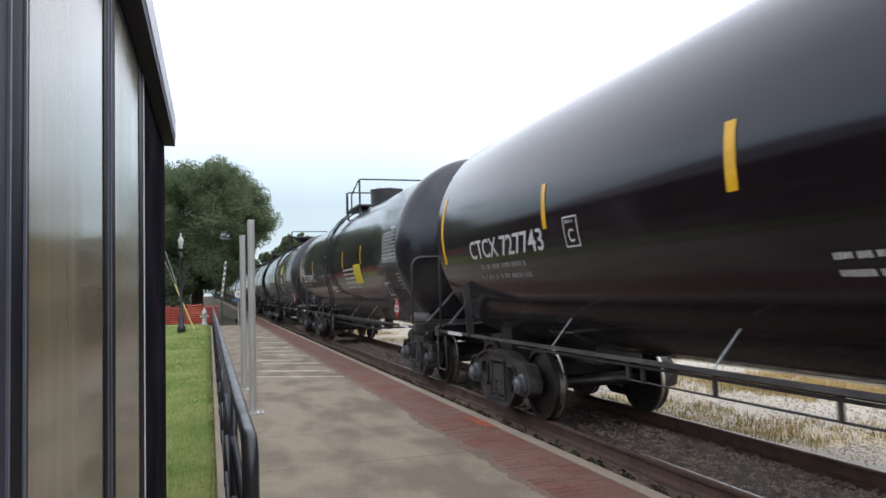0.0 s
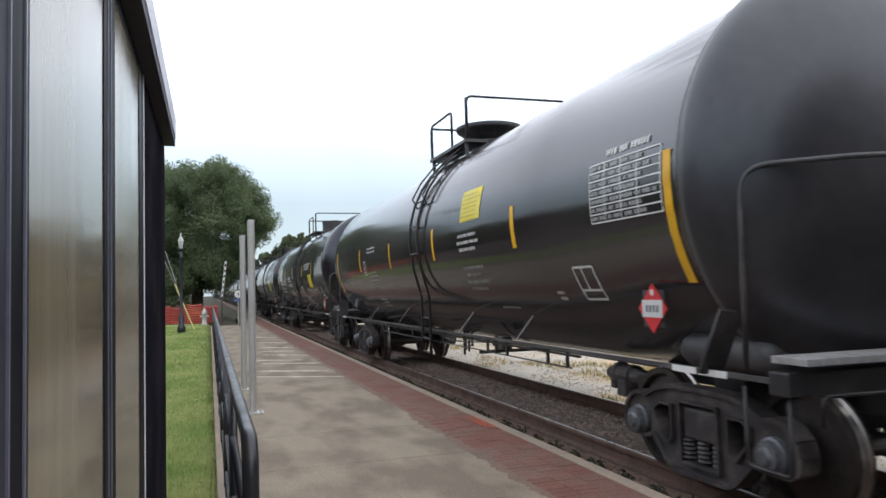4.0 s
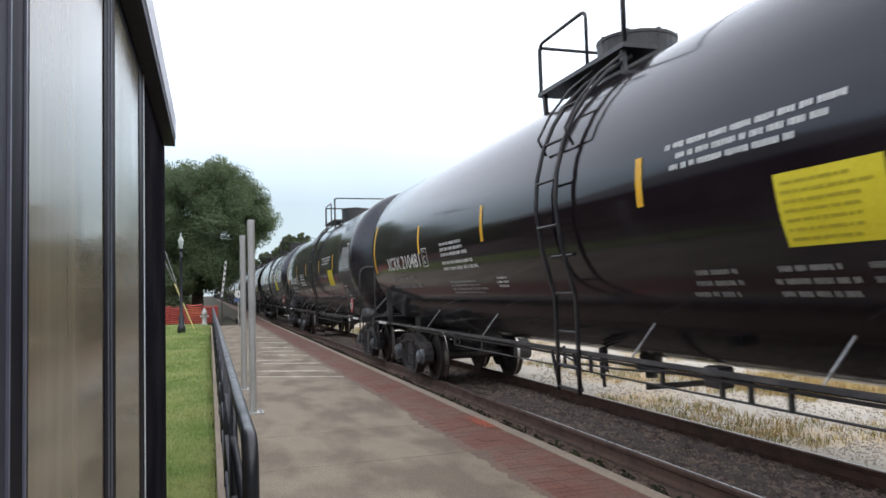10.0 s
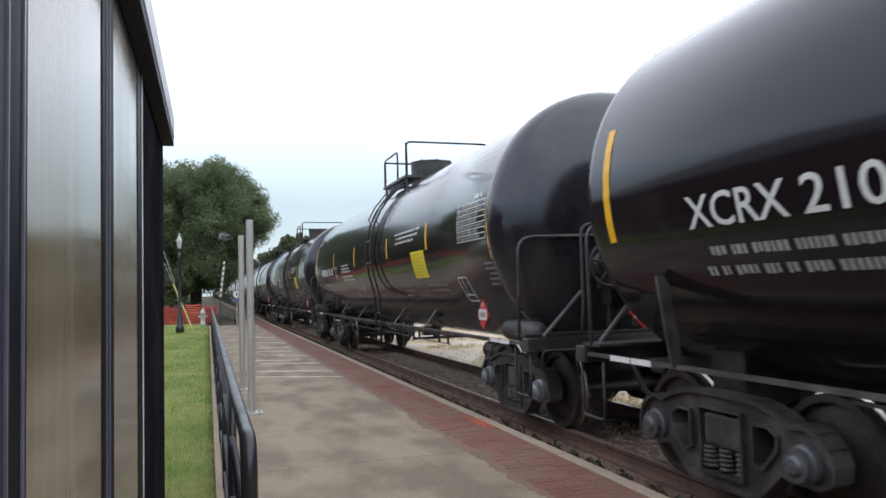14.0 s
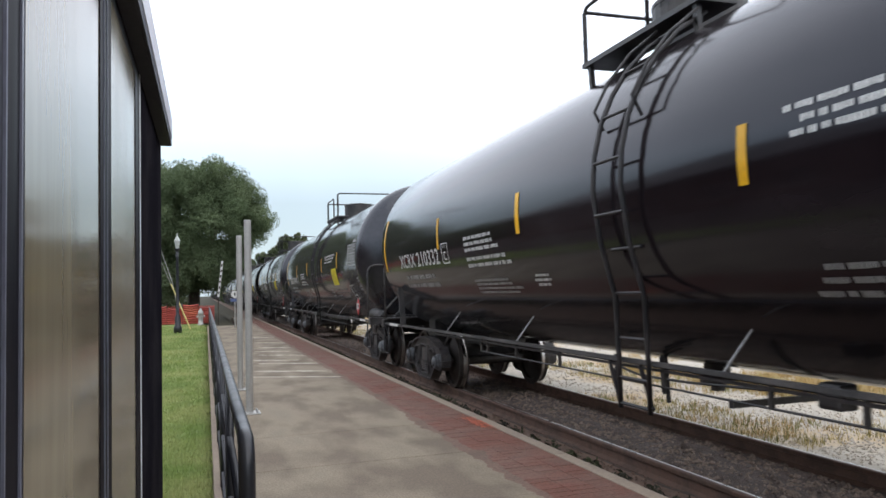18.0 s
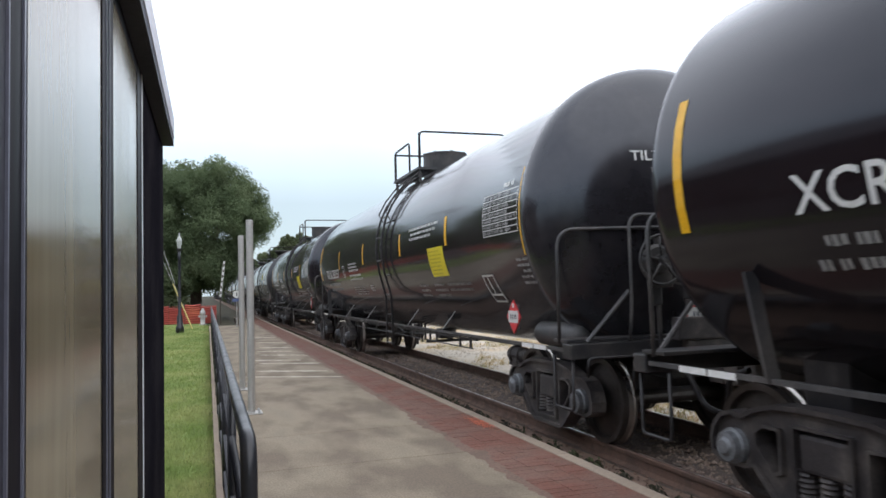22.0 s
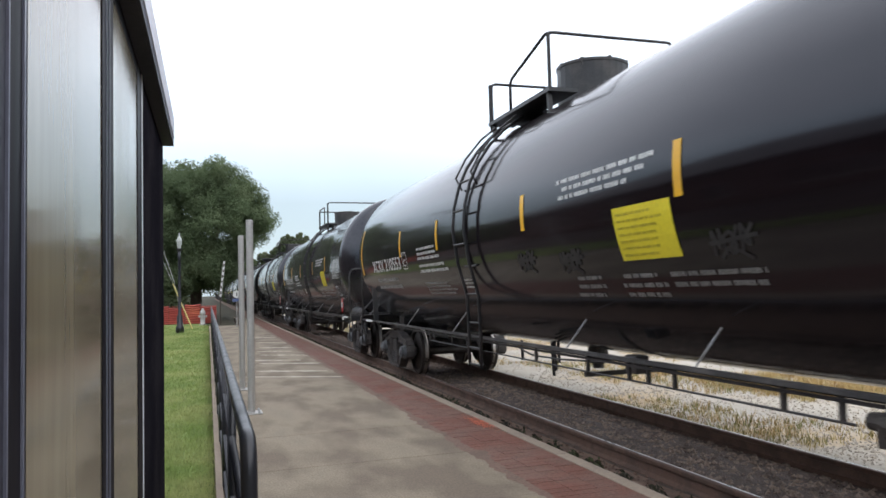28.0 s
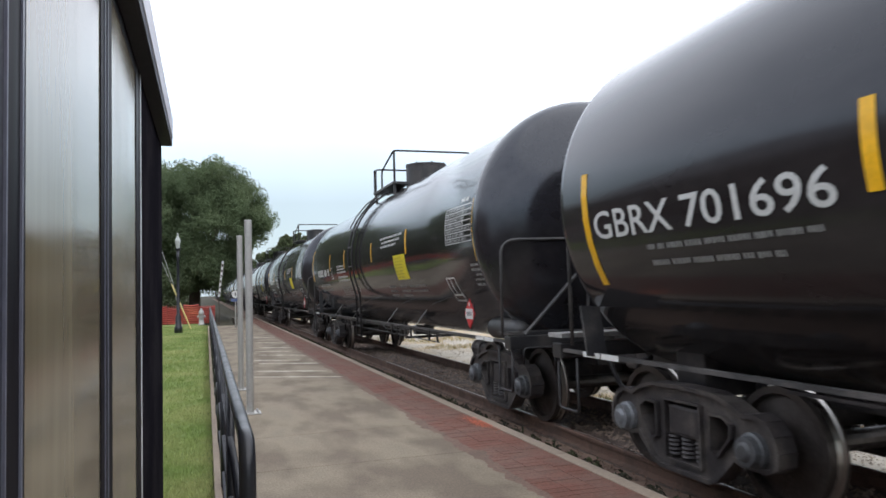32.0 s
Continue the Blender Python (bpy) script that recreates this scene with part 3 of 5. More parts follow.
def leaf_clump(seed, n, size, leaf):
    rng = random.Random(seed)
    v, f = [], []
    for _ in range(n):
        d = Vector((rng.gauss(0, 1), rng.gauss(0, 1), rng.gauss(0, .75)))
        d = d.normalized() * size * rng.random() ** .45
        nrm = (d.normalized() * 1.3 + Vector((rng.gauss(0, 1), rng.gauss(0, 1), rng.gauss(.4, 1)))).normalized()
        s = nrm.orthogonal().normalized()
        s = Matrix.Rotation(rng.uniform(0, 6.28), 3, nrm) @ s
        u = nrm.cross(s)
        L, w = leaf * rng.uniform(.7, 1.3), leaf * rng.uniform(.4, .6)
        i = len(v)
        v += [d - s * L / 2, d + u * w / 2, d + s * L / 2 + nrm * L * .15, d - u * w / 2]
        f.append((i, i + 1, i + 2, i + 3))
    return v, f


def crown_mesh(name, centres, seed, n, leaf):
    variants = [leaf_clump(seed + k, n, 1.0, leaf) for k in range(6)]
    V, F = [], []
    rng = random.Random(seed)
    for c, r in centres:
        v, f = rng.choice(variants)
        rot = Matrix.Rotation(rng.uniform(0, 6.28), 3, "Z")
        i = len(V)
        V += [tuple((rot @ p) * r + c) for p in v]
        F += [tuple(i + k for k in q) for q in f]
    me = bpy.data.meshes.new(name)
    me.from_pydata(V, [], F)
    return me


def tree(at, height, spread, seed, label, n_clump=170, leaves=90, leaf=.16, mat=None, low=.22, squash=1.0, lumpy=1.0, skirt=None):
    rng = random.Random(seed)
    t = thing("tree", label, "tree", at)
    trunk_h = height * low
    part("trunk", tube(bmesh.new(), [(0, 0, -.2), (.02, 0, .4), (.05, .05, trunk_h), (0, .1, trunk_h * 1.5)], [height * .05, height * .036, height * .032, height * .028], 12), M_bark, t, smooth=True)
    centres = []
    tips = []
    for k in range(9):
        a = k * 2.4 + rng.uniform(-.3, .3)
        e = rng.uniform(.35, 1.2)
        ln = spread * rng.uniform(.55, .8)
        p0 = Vector((0, .05, trunk_h * rng.uniform(.85, 1.4)))
        p2 = Vector((math.cos(a) * math.cos(e) * ln, math.sin(a) * math.cos(e) * ln, trunk_h + math.sin(e) * (height - trunk_h) * .75))
        p1 = (p0 + p2) / 2 + Vector((0, 0, rng.uniform(.1, .6)))
        tips.append(p2)
        part("limb", tube(bmesh.new(), [p0, p1, p2], [height * .019, height * .012, height * .004], 7), M_bark, t, smooth=True)
    cz = trunk_h + (height - trunk_h) * .5
    while len(centres) < n_clump:
        d = Vector((rng.gauss(0, 1), rng.gauss(0, 1), rng.gauss(0, 1))).normalized()
        lump = 1 + lumpy * .22 * noise.noise(d * 2.1 + Vector((seed, 0, 0))) + .10 * noise.noise(d * 5 + Vector((0, seed, 0)))
        rr = rng.uniform(.45, 1.0) ** .6 * lump
        c = Vector((d.x * spread * rr, d.y * spread * rr, cz + d.z * (height - trunk_h) * .5 * rr * squash))
        if c.z < trunk_h * .75 or skirt and c.z < skirt(c.x):
            continue
        centres.append((c, rng.uniform(.5, 1.05) * spread * .17))
    for _ in range(n_clump // 4):
        a, q = rng.uniform(0, 6.28), rng.uniform(.2, .86)
        c = Vector((math.cos(a) * spread * q, math.sin(a) * spread * q, trunk_h * rng.uniform(.8, 1.5) + height * .06))
        if not skirt or c.z > skirt(c.x):
            centres.append((c, rng.uniform(.6, 1.1) * spread * .17))
    me = crown_mesh("crown", centres, seed, leaves, leaf / (spread * .17) * 1.0)
    part("crown", me, mat or M_leaf, t)
    return t


tree((-.78, 50.5, -.1), 10.5, 5.1, 14, "broad dark green oak with a full rounded crown", 620, 420, .17, low=.2, lumpy=.22, skirt=lambda x: 2.2 + 1.15 * max(0, x - 1.2))
tree((-6.6, 56, -.1), 10.0, 5.4, 12, "dark green oak behind the lamp post", 200, 110, .34)
for k, (x, y, h, sp) in enumerate(((-7, 78, 7, 5), (-13, 74, 9, 6), (-7, 98, 8, 6))):
    tree((x, y, -.3), h, sp, 30 + k, "dark green tree beyond the safety fence", 130, 90, .42, M_leaf2, low=.1)
for k, (x, y, h, sp) in enumerate(((6.4, 122, 6.4, 2.8), (7.7, 119, 7.0, 2.8), (9.0, 121, 8.0, 2.8), (10.3, 118, 9.2, 2.8), (11.7, 120, 10.6, 2.8), (13.0, 117, 11.5, 2.9), (14.5, 119, 11.0, 2.9), (16.5, 121, 10, 3.2), (6.3, 165, 8, 4), (9.5, 200, 11, 6))):
    tree((x, y, -.4), h, sp, 50 + k, "distant green tree beside the railway", 190, 120, .55, M_leaf2, low=.06)




def tree_row(name, label, spots, seed, mat):
    """A closed belt of trees that is only seen mirrored in the tank cars."""
    rng = random.Random(seed)
    c = []
    for x, y, h, sp in spots:
        for _ in range(46):
            d = Vector((rng.gauss(0, 1), rng.gauss(0, 1), rng.gauss(0, 1))).normalized()
            c.append((Vector((x + d.x * sp, y + d.y * sp, h * .48 + d.z * h * .50)), sp * rng.uniform(.25, .42)))
    return tagged(part(name, crown_mesh(name, c, seed, 60, .34), mat), label, "tree belt", kind="stuff")


tree_row("tree_belt", "dense dark belt of trees behind the lawn", [(-20 + 2 * math.sin(k * 2.1), 32 + k * 5.5, 6.4 + .8 * math.sin(k * 1.3), 4.0) for k in range(12)], 3, M_leaf2)
tree_row("tree_belt", "dense dark belt of trees closing the lawn", [(-3.6 - k * 3.0, 66 + 3 * math.sin(k * 1.9), 6.0 + .35 * k, 2.9) for k in range(7)], 6, M_leaf2)
tree_row("tree_belt", "dense dark belt of trees behind the camera", [(-60 + k * 12, -85 + 6 * math.sin(k), 9, 8) for k in range(12)], 4, M_leaf2)
tree_row("tree_belt", "dense dark belt of trees across the tracks", [(50 + 3 * math.sin(k * 2.1), -30 + k * 8.5, 9 + math.sin(k * 1.3), 5) for k in range(24)], 5, M_leaf2)


def depot():
    """An unseen old brick station house beside the lawn, placed for the roofline the tanks mirror."""
    d = thing("station_house", "unseen old red brick station house with dark hipped roof", "building", (-6.8, 18, -.05))
    W, L, H = 7.0, 24.0, 3.9
    openings = [(-7.2, 1.1, 0, 2.4), (-4.4, 1.2, .9, 2.4), (-1.5, 1.2, .9, 2.4), (1.5, 1.1, 0, 2.4), (4.4, 1.2, .9, 2.4), (7.2, 1.2, .9, 2.4)]
    ys = [-L / 2]
    for c, w, z0, z1 in openings:
        part("wall", box(bmesh.new(), -.3, 0, ys[-1], c - w / 2, 0, H), M_redbrick, d)
        part("wall", box(bmesh.new(), -.3, 0, c - w / 2, c + w / 2, z1, H), M_redbrick, d)
        if z0:
            part("wall", box(bmesh.new(), -.3, 0, c - w / 2, c + w / 2, 0, z0), M_redbrick, d)
            win = part("window", box(bmesh.new(), -.2, -.16, c - w / 2, c + w / 2, z0, z1), M_glass, d)
            part("frame", box(bmesh.new(), -.16, -.12, c - .03, c + .03, z0, z1), M_trim, win)
            part("sill", box(bmesh.new(), -.1, .06, c - w / 2 - .05, c + w / 2 + .05, z0 - .08, z0), M_trim, win)
        else:
            part("door", box(bmesh.new(), -.2, -.14, c - w / 2, c + w / 2, z0, z1), M_railing, d)
        ys.append(c + w / 2)
    part("wall", box(bmesh.new(), -.3, 0, ys[-1], L / 2, 0, H), M_redbrick, d)
    part("wall", box(bmesh.new(), -W, -W + .3, -L / 2, L / 2, 0, H), M_redbrick, d)
    for y0, y1 in ((-L / 2, -L / 2 + .3), (L / 2 - .3, L / 2)):
        part("wall", box(bmesh.new(), -W + .3, -.3, y0, y1, 0, H), M_redbrick, d)
    bm = bmesh.new()
    e = 1.1
    lo = [bm.verts.new(p) for p in ((e, -L / 2 - e, H), (e, L / 2 + e, H), (-W - e, L / 2 + e, H), (-W - e, -L / 2 - e, H))]
    hi = [bm.verts.new(p) for p in ((-W / 2, 0, H + 3.0), (-W / 2, 4, H + 3.0))]
    for f in ((lo[0], lo[1], hi[1], hi[0]), (lo[1], lo[2], hi[1]), (lo[2], lo[3], hi[0], hi[1]), (lo[3], lo[0], hi[0]), tuple(lo[::-1])):
        bm.faces.new(f)
    part("roof", bm, M_roofgrey, d)


depot()


# ---------------------------------------------------------------- tank cars
CAR_L, STRIP, TANK_R, TANK_Z = 17.644, 7.509, 1.602, 2.495
TRIM = .9888           # the cars are drawn a little long and trimmed to this share of it
CYL = STRIP + .05
SHIELD_R, SHIELD_Y, DOME = TANK_R + .055, STRIP + .17, .64


def on_tank(y, z_or_angle, r=TANK_R + .004, angle=False):
    """A point on the camera's side of the tank: along the car, and height over the rails."""
    q = z_or_angle if angle else math.asin(max(-1, min(1, (z_or_angle - TANK_Z) / TANK_R)))
    return (-r * math.cos(q), y, TANK_Z + r * math.sin(q))


def patch(bm, y0, y1, z0, z1, r=TANK_R + .004, seg=5, side=-1):
    """A curved rectangle that lies on the tank."""
    q0, q1 = (math.asin((z - TANK_Z) / TANK_R) for z in (z0, z1))
    rows = []
    for k in range(seg + 1):
        q = q0 + (q1 - q0) * k / seg
        rows.append([bm.verts.new((side * r * math.cos(q), y, TANK_Z + r * math.sin(q))) for y in (y0, y1)])
    for a, b in zip(rows, rows[1:]):
        bm.faces.new((a[0], a[1], b[1], b[0]))
    return bm


def bars(lines, y_start, length, z_top, lh, gap, seed, r=TANK_R + .004, side=-1, skip=.0):
    """Lines of small lettering that cannot be read: broken bars, reading from the far end."""
    rng = random.Random(seed)
    bm = bmesh.new()
    z = z_top
    for k in range(lines):
        y = y_start - rng.choice((0, 0, skip)) * rng.random()
        end = y_start - length * rng.uniform(.72, 1.0)
        while y > end:
            for _ in range(rng.choice((2, 3, 4, 5, 6, 7))):
                w = lh * rng.uniform(.45, .72)
                if y - w > end:
                    patch(bm, y - w, y, z - lh * rng.choice((1, 1, .9)), z, r, 1, side)
                y -= w + lh * .24
            y -= lh * .7
        z -= lh + gap
    return bm


FONT_CACHE = {}


def text_mesh(txt):
    """Outline of a word in the built-in font, flat, as points and faces."""
    if txt not in FONT_CACHE:
        cu = bpy.data.curves.new("lettering", "FONT")
        cu.body = txt
        cu.resolution_u = 3
        cu.offset = .010
        ob = bpy.data.objects.new("lettering", cu)
        scene.collection.objects.link(ob)
        me = bpy.data.meshes.new_from_object(ob)
        v = [tuple(p.co[:2]) for p in me.vertices]
        f = [tuple(p.vertices) for p in me.polygons]
        bpy.data.objects.remove(ob)
        bpy.data.meshes.remove(me)
        bpy.data.curves.remove(cu)
        FONT_CACHE[txt] = (v, f)
    return FONT_CACHE[txt]


def tank_text(txt, y_left, width, z_base, height, slant=0.0):
    v, f = text_mesh(txt)
    x0, x1 = min(p[0] for p in v), max(p[0] for p in v)
    h0, h1 = min(p[1] for p in v), max(p[1] for p in v)
    q0 = math.asin((z_base - TANK_Z) / TANK_R)
    V = [on_tank(y_left - (p[0] - x0) / (x1 - x0) * width, q0 + (p[1] - h0) / (h1 - h0) * height / TANK_R, TANK_R + .006, True) for p in v]
    me = bpy.data.meshes.new("lettering")
    me.from_pydata(V, [], f)
    return me


def number_mesh(num, y_left, width, z_base, height):
    """A car's letters and figures, with a clear gap between them."""
    word, figures = num.split()
    bm = bmesh.new()
    for txt, y, w in ((word, y_left, width * .425), (figures, y_left - width * .475, width * .525)):
        me = tank_text(txt, y, w, z_base, height)
        bm.from_mesh(me)
        bpy.data.meshes.remove(me)
    return mesh_of(bm, "lettering")


def stroke_mesh(strokes, y_left, z_base, scale, wid):
    """Graffiti strokes: lines of (across, up) laid on the tank as flat ribbons."""
    bm = bmesh.new()
    for st in strokes:
        pts = bend([(a, b, 0) for a, b in st], .2, 3) if len(st) > 2 else [Vector((a, b, 0)) for a, b in st]
        rows = []
        for i, p in enumerate(pts):
            d = (pts[min(i + 1, len(pts) - 1)] - pts[max(i - 1, 0)])
            nrm = Vector((-d.y, d.x, 0)).normalized() * wid / scale / 2
            rows.append([p + nrm, p - nrm])
        for a, b in zip(rows, rows[1:]):
            bm.faces.new([bm.verts.new(on_tank(y_left - q.x * scale, z_base + q.y * scale, TANK_R + .007)) for q in (a[0], a[1], b[1], b[0])])
    return bm


def head_depth(r):
    """How far a dished end bulges at the radius r."""
    return DOME * max(0, 1 - min(1, r / SHIELD_R) ** 2.15) ** (1 / 2.15)


FRAME_EDGE = [(.0, .82), (.40, .81), (.60, .76)] + [(.84 + .25 * math.cos(radians(a)), .46 + .25 * math.sin(radians(a))) for a in (112, 85, 58, 30, 5, -18)] + [(.98, .33), (.72, .33), (.64, .36), (.42, .15), (.33, .11), (.0, .11)]
FRAME_WINDOWS = [[(.36, .65), (.52, .655), (.61, .60), (.60, .50), (.44, .33), (.36, .36)], [(.24, .70), (.24, .19), (-.24, .19), (-.24, .70)]]


def side_frame_mesh(x):
    """A cast side frame: a plate with three openings and a flange round its edge."""
    bm = bmesh.new()
    edge = FRAME_EDGE + [(-a, c) for a, c in FRAME_EDGE[-2:0:-1]]
    loops = [edge, FRAME_WINDOWS[1], FRAME_WINDOWS[0], [(-a, c) for a, c in FRAME_WINDOWS[0]]]
    lines, rings = [], []
    for loop in loops:
        v = [bm.verts.new((x - .045, a, c)) for a, c in loop]
        rings.append(v)
        lines += [bm.edges.new((p, q)) for p, q in zip(v, v[1:] + v[:1])]
    faces = [f for f in bmesh.ops.triangle_fill(bm, edges=lines, use_beauty=True)["geom"] if isinstance(f, bmesh.types.BMFace)]
    back = {v: bm.verts.new(v.co + Vector((.09, 0, 0))) for ring in rings for v in ring}
    for f in faces:
        bm.faces.new([back[v] for v in f.verts][::-1])
    for ring in rings:
        for p, q in zip(ring, ring[1:] + ring[:1]):
            bm.faces.new((p, q, back[q], back[p]))
    for loop, th in zip(loops, (.035, .022, .022, .022)):
        for (a, c), (d, e) in zip(loop, loop[1:] + loop[:1]):
            beam(bm, (x, a, c), (x, d, e), th, .17, (1, 0, 0))
    bmesh.ops.recalc_face_normals(bm, faces=bm.faces)
    return bm


def build_bogie(car, y):
    """One two-axle bogie: a bolster that carries frames, springs, wheelsets."""
    b = part("bogie", box(bmesh.new(), -1.05, 1.05, -.21, .21, .40, .66, .03), M_bogie, car, at=(0, y, 0))
    for sx in (-1, 1):
        x = sx * .99
        part("side_frame", side_frame_mesh(x), M_bogie, b)
        for sy in (-.19, 0, .19):
            bm = bmesh.new()
            prof = []
            for k in range(11):
                prof.append((.075 if k % 2 == 0 else .058, .235 + k * .018))
            lathe(bm, prof, 10, centre=(x, sy, 0))
            part("spring", bm, M_bogie, b)
        for sy in (-.84, .84):
            cap = lathe(bmesh.new(), [(.0001, sx * 1.17), (.05, sx * 1.168), (.075, sx * 1.145), (.11, sx * 1.14), (.115, sx * 1.09), (.135, sx * 1.08), (.135, sx * .93)], 16, "X", (0, sy, .457))
            part("bearing_cap", cap, M_cap, b, "grey roller-bearing end cap")
    for sy in (-.84, .84):
        ax = lathe(bmesh.new(), [(.08, -1.06), (.08, -.80), (.10, -.79), (.085, -.55), (.085, .55), (.10, .79), (.08, .80), (.08, 1.06)], 14, "X")
        for sx in (-1, 1):
            prof = [(.10, sx * .81), (.20, sx * .80), (.385, sx * .765), (.40, sx * .815), (.455, sx * .815), (.458, sx * .75), (.462, sx * .70), (.485, sx * .69), (.485, sx * .665), (.40, sx * .665), (.385, sx * .70), (.12, sx * .68)]
            lathe(ax, prof, 36, "X", close=True)
        # face bolts make the turning visible
        for sx in (-1, 1):
            for k in range(3):
                a = k * 2.094
                box(ax, sx * 1.06 - .012, sx * 1.06 + .012, math.cos(a) * .05 - .012, math.cos(a) * .05 + .012, math.sin(a) * .05 - .012, math.sin(a) * .05 + .012)
        ws = part("wheelset", ax, M_wheel, b, "steel wheelset with polished treads", at=(0, sy, .457))
        ws.data.materials.append(M_tread)
        for p in ws.data.polygons:
            c = p.center
            rr = math.hypot(c.y, c.z)
            if .4555 < rr and .69 < abs(c.x) < .80:
                p.material_index = 1
    part("brake_beam", tube(bmesh.new(), [(-.8, .40, .36), (.8, .40, .36)], .035, 8), M_bogie, b)
    part("brake_beam", tube(bmesh.new(), [(-.8, -.40, .36), (.8, -.40, .36)], .035, 8), M_bogie, b)
    return b


def trim(ob):
    """Shortens a part along the car."""
    for o in (ob, *ob.children_recursive):
        o.data.transform(Matrix.Diagonal((1, TRIM, 1, 1)))
        o.location.y *= TRIM
    return ob


ON_SHELL = {"tank", "head_shield", "reflective_strip", "instruction_panel", "data_table", "outlined_box", "stencil", "class_box", "class_letter", "class_print", "end_print"}


def swell(ob):
    """Lays a part of the shell out on the wider tank of the grey cars."""
    for o in (ob, *ob.children_recursive):
        o.data.transform(Matrix.Translation((0, 0, TANK_Z - .012)) @ Matrix.Diagonal((1.02, 1, 1.02, 1)) @ Matrix.Translation((0, 0, -TANK_Z)))
    return ob


def hand_brake(car, kind):
    """Geared hand brake with a spoked wheel between two posts at the near end."""
    arch = {"b": ((-.20, 2.40), (.75, 2.40)), "c": ((-.50, 2.40), (.80, 2.40)), "d": ((.09, 2.80), (1.1, 2.80))}.get(kind, ((-.84, 2.40), (.60, 2.40)))
    y = {"b": -8.66, "d": -8.52}.get(kind, -8.44)
    pts = [(arch[0][0], -8.38, 1.14), (arch[0][0], y, 1.5), (arch[0][0], y, arch[0][1]), (arch[1][0], y, arch[1][1]), (arch[1][0], y, 1.5)]
    part("grab_iron", tube(bmesh.new(), bend(pts, .14, 5), .019, 6), M_sill, car, smooth=True)
    if kind == "b":
        return
    cx, cz = -.15 if kind == "c" else -.52, 1.94
    part("brake_post", beam(bmesh.new(), (cx + .03, -8.38, .92), (cx + .03, -8.38, 2.2), .045, .03, (1, 0, 0)), M_frame, car)
    bm = lathe(bmesh.new(), [(.05, -8.36), (.15, -8.37), (.165, -8.42), (.13, -8.46), (.06, -8.47), (.05, -8.52), (.001, -8.53)], 18, "Y", (cx, 0, cz))
    box(bm, cx - .10, cx + .18, -8.43, -8.37, cz - .28, cz - .06, .02)
    box(bm, cx - .05, cx + .06, -8.41, -8.37, cz - .46, cz - .27, .015)
    beam(bm, (cx + .10, -8.44, cz - .22), (cx + .27, -8.46, cz - .25), .02, .014, (0, 1, 0))
    gear = part("hand_brake", bm, M_frame, car, "grimy cast hand brake gear housing")
    ring = [(cx + .25 * math.cos(2 * math.pi * k / 28), -8.51, cz + .25 * math.sin(2 * math.pi * k / 28)) for k in range(29)]
    bm = tube(bmesh.new(), ring, .016, 6)
    for k in range(5):
        a = 2 * math.pi * k / 5 + .4
        tube(bm, [(cx + .04 * math.cos(a), -8.515, cz + .04 * math.sin(a)), (cx + .245 * math.cos(a), -8.51, cz + .245 * math.sin(a))], .013, 6)
    part("brake_wheel", bm, M_frame, gear, "spoked brake wheel", smooth=True)


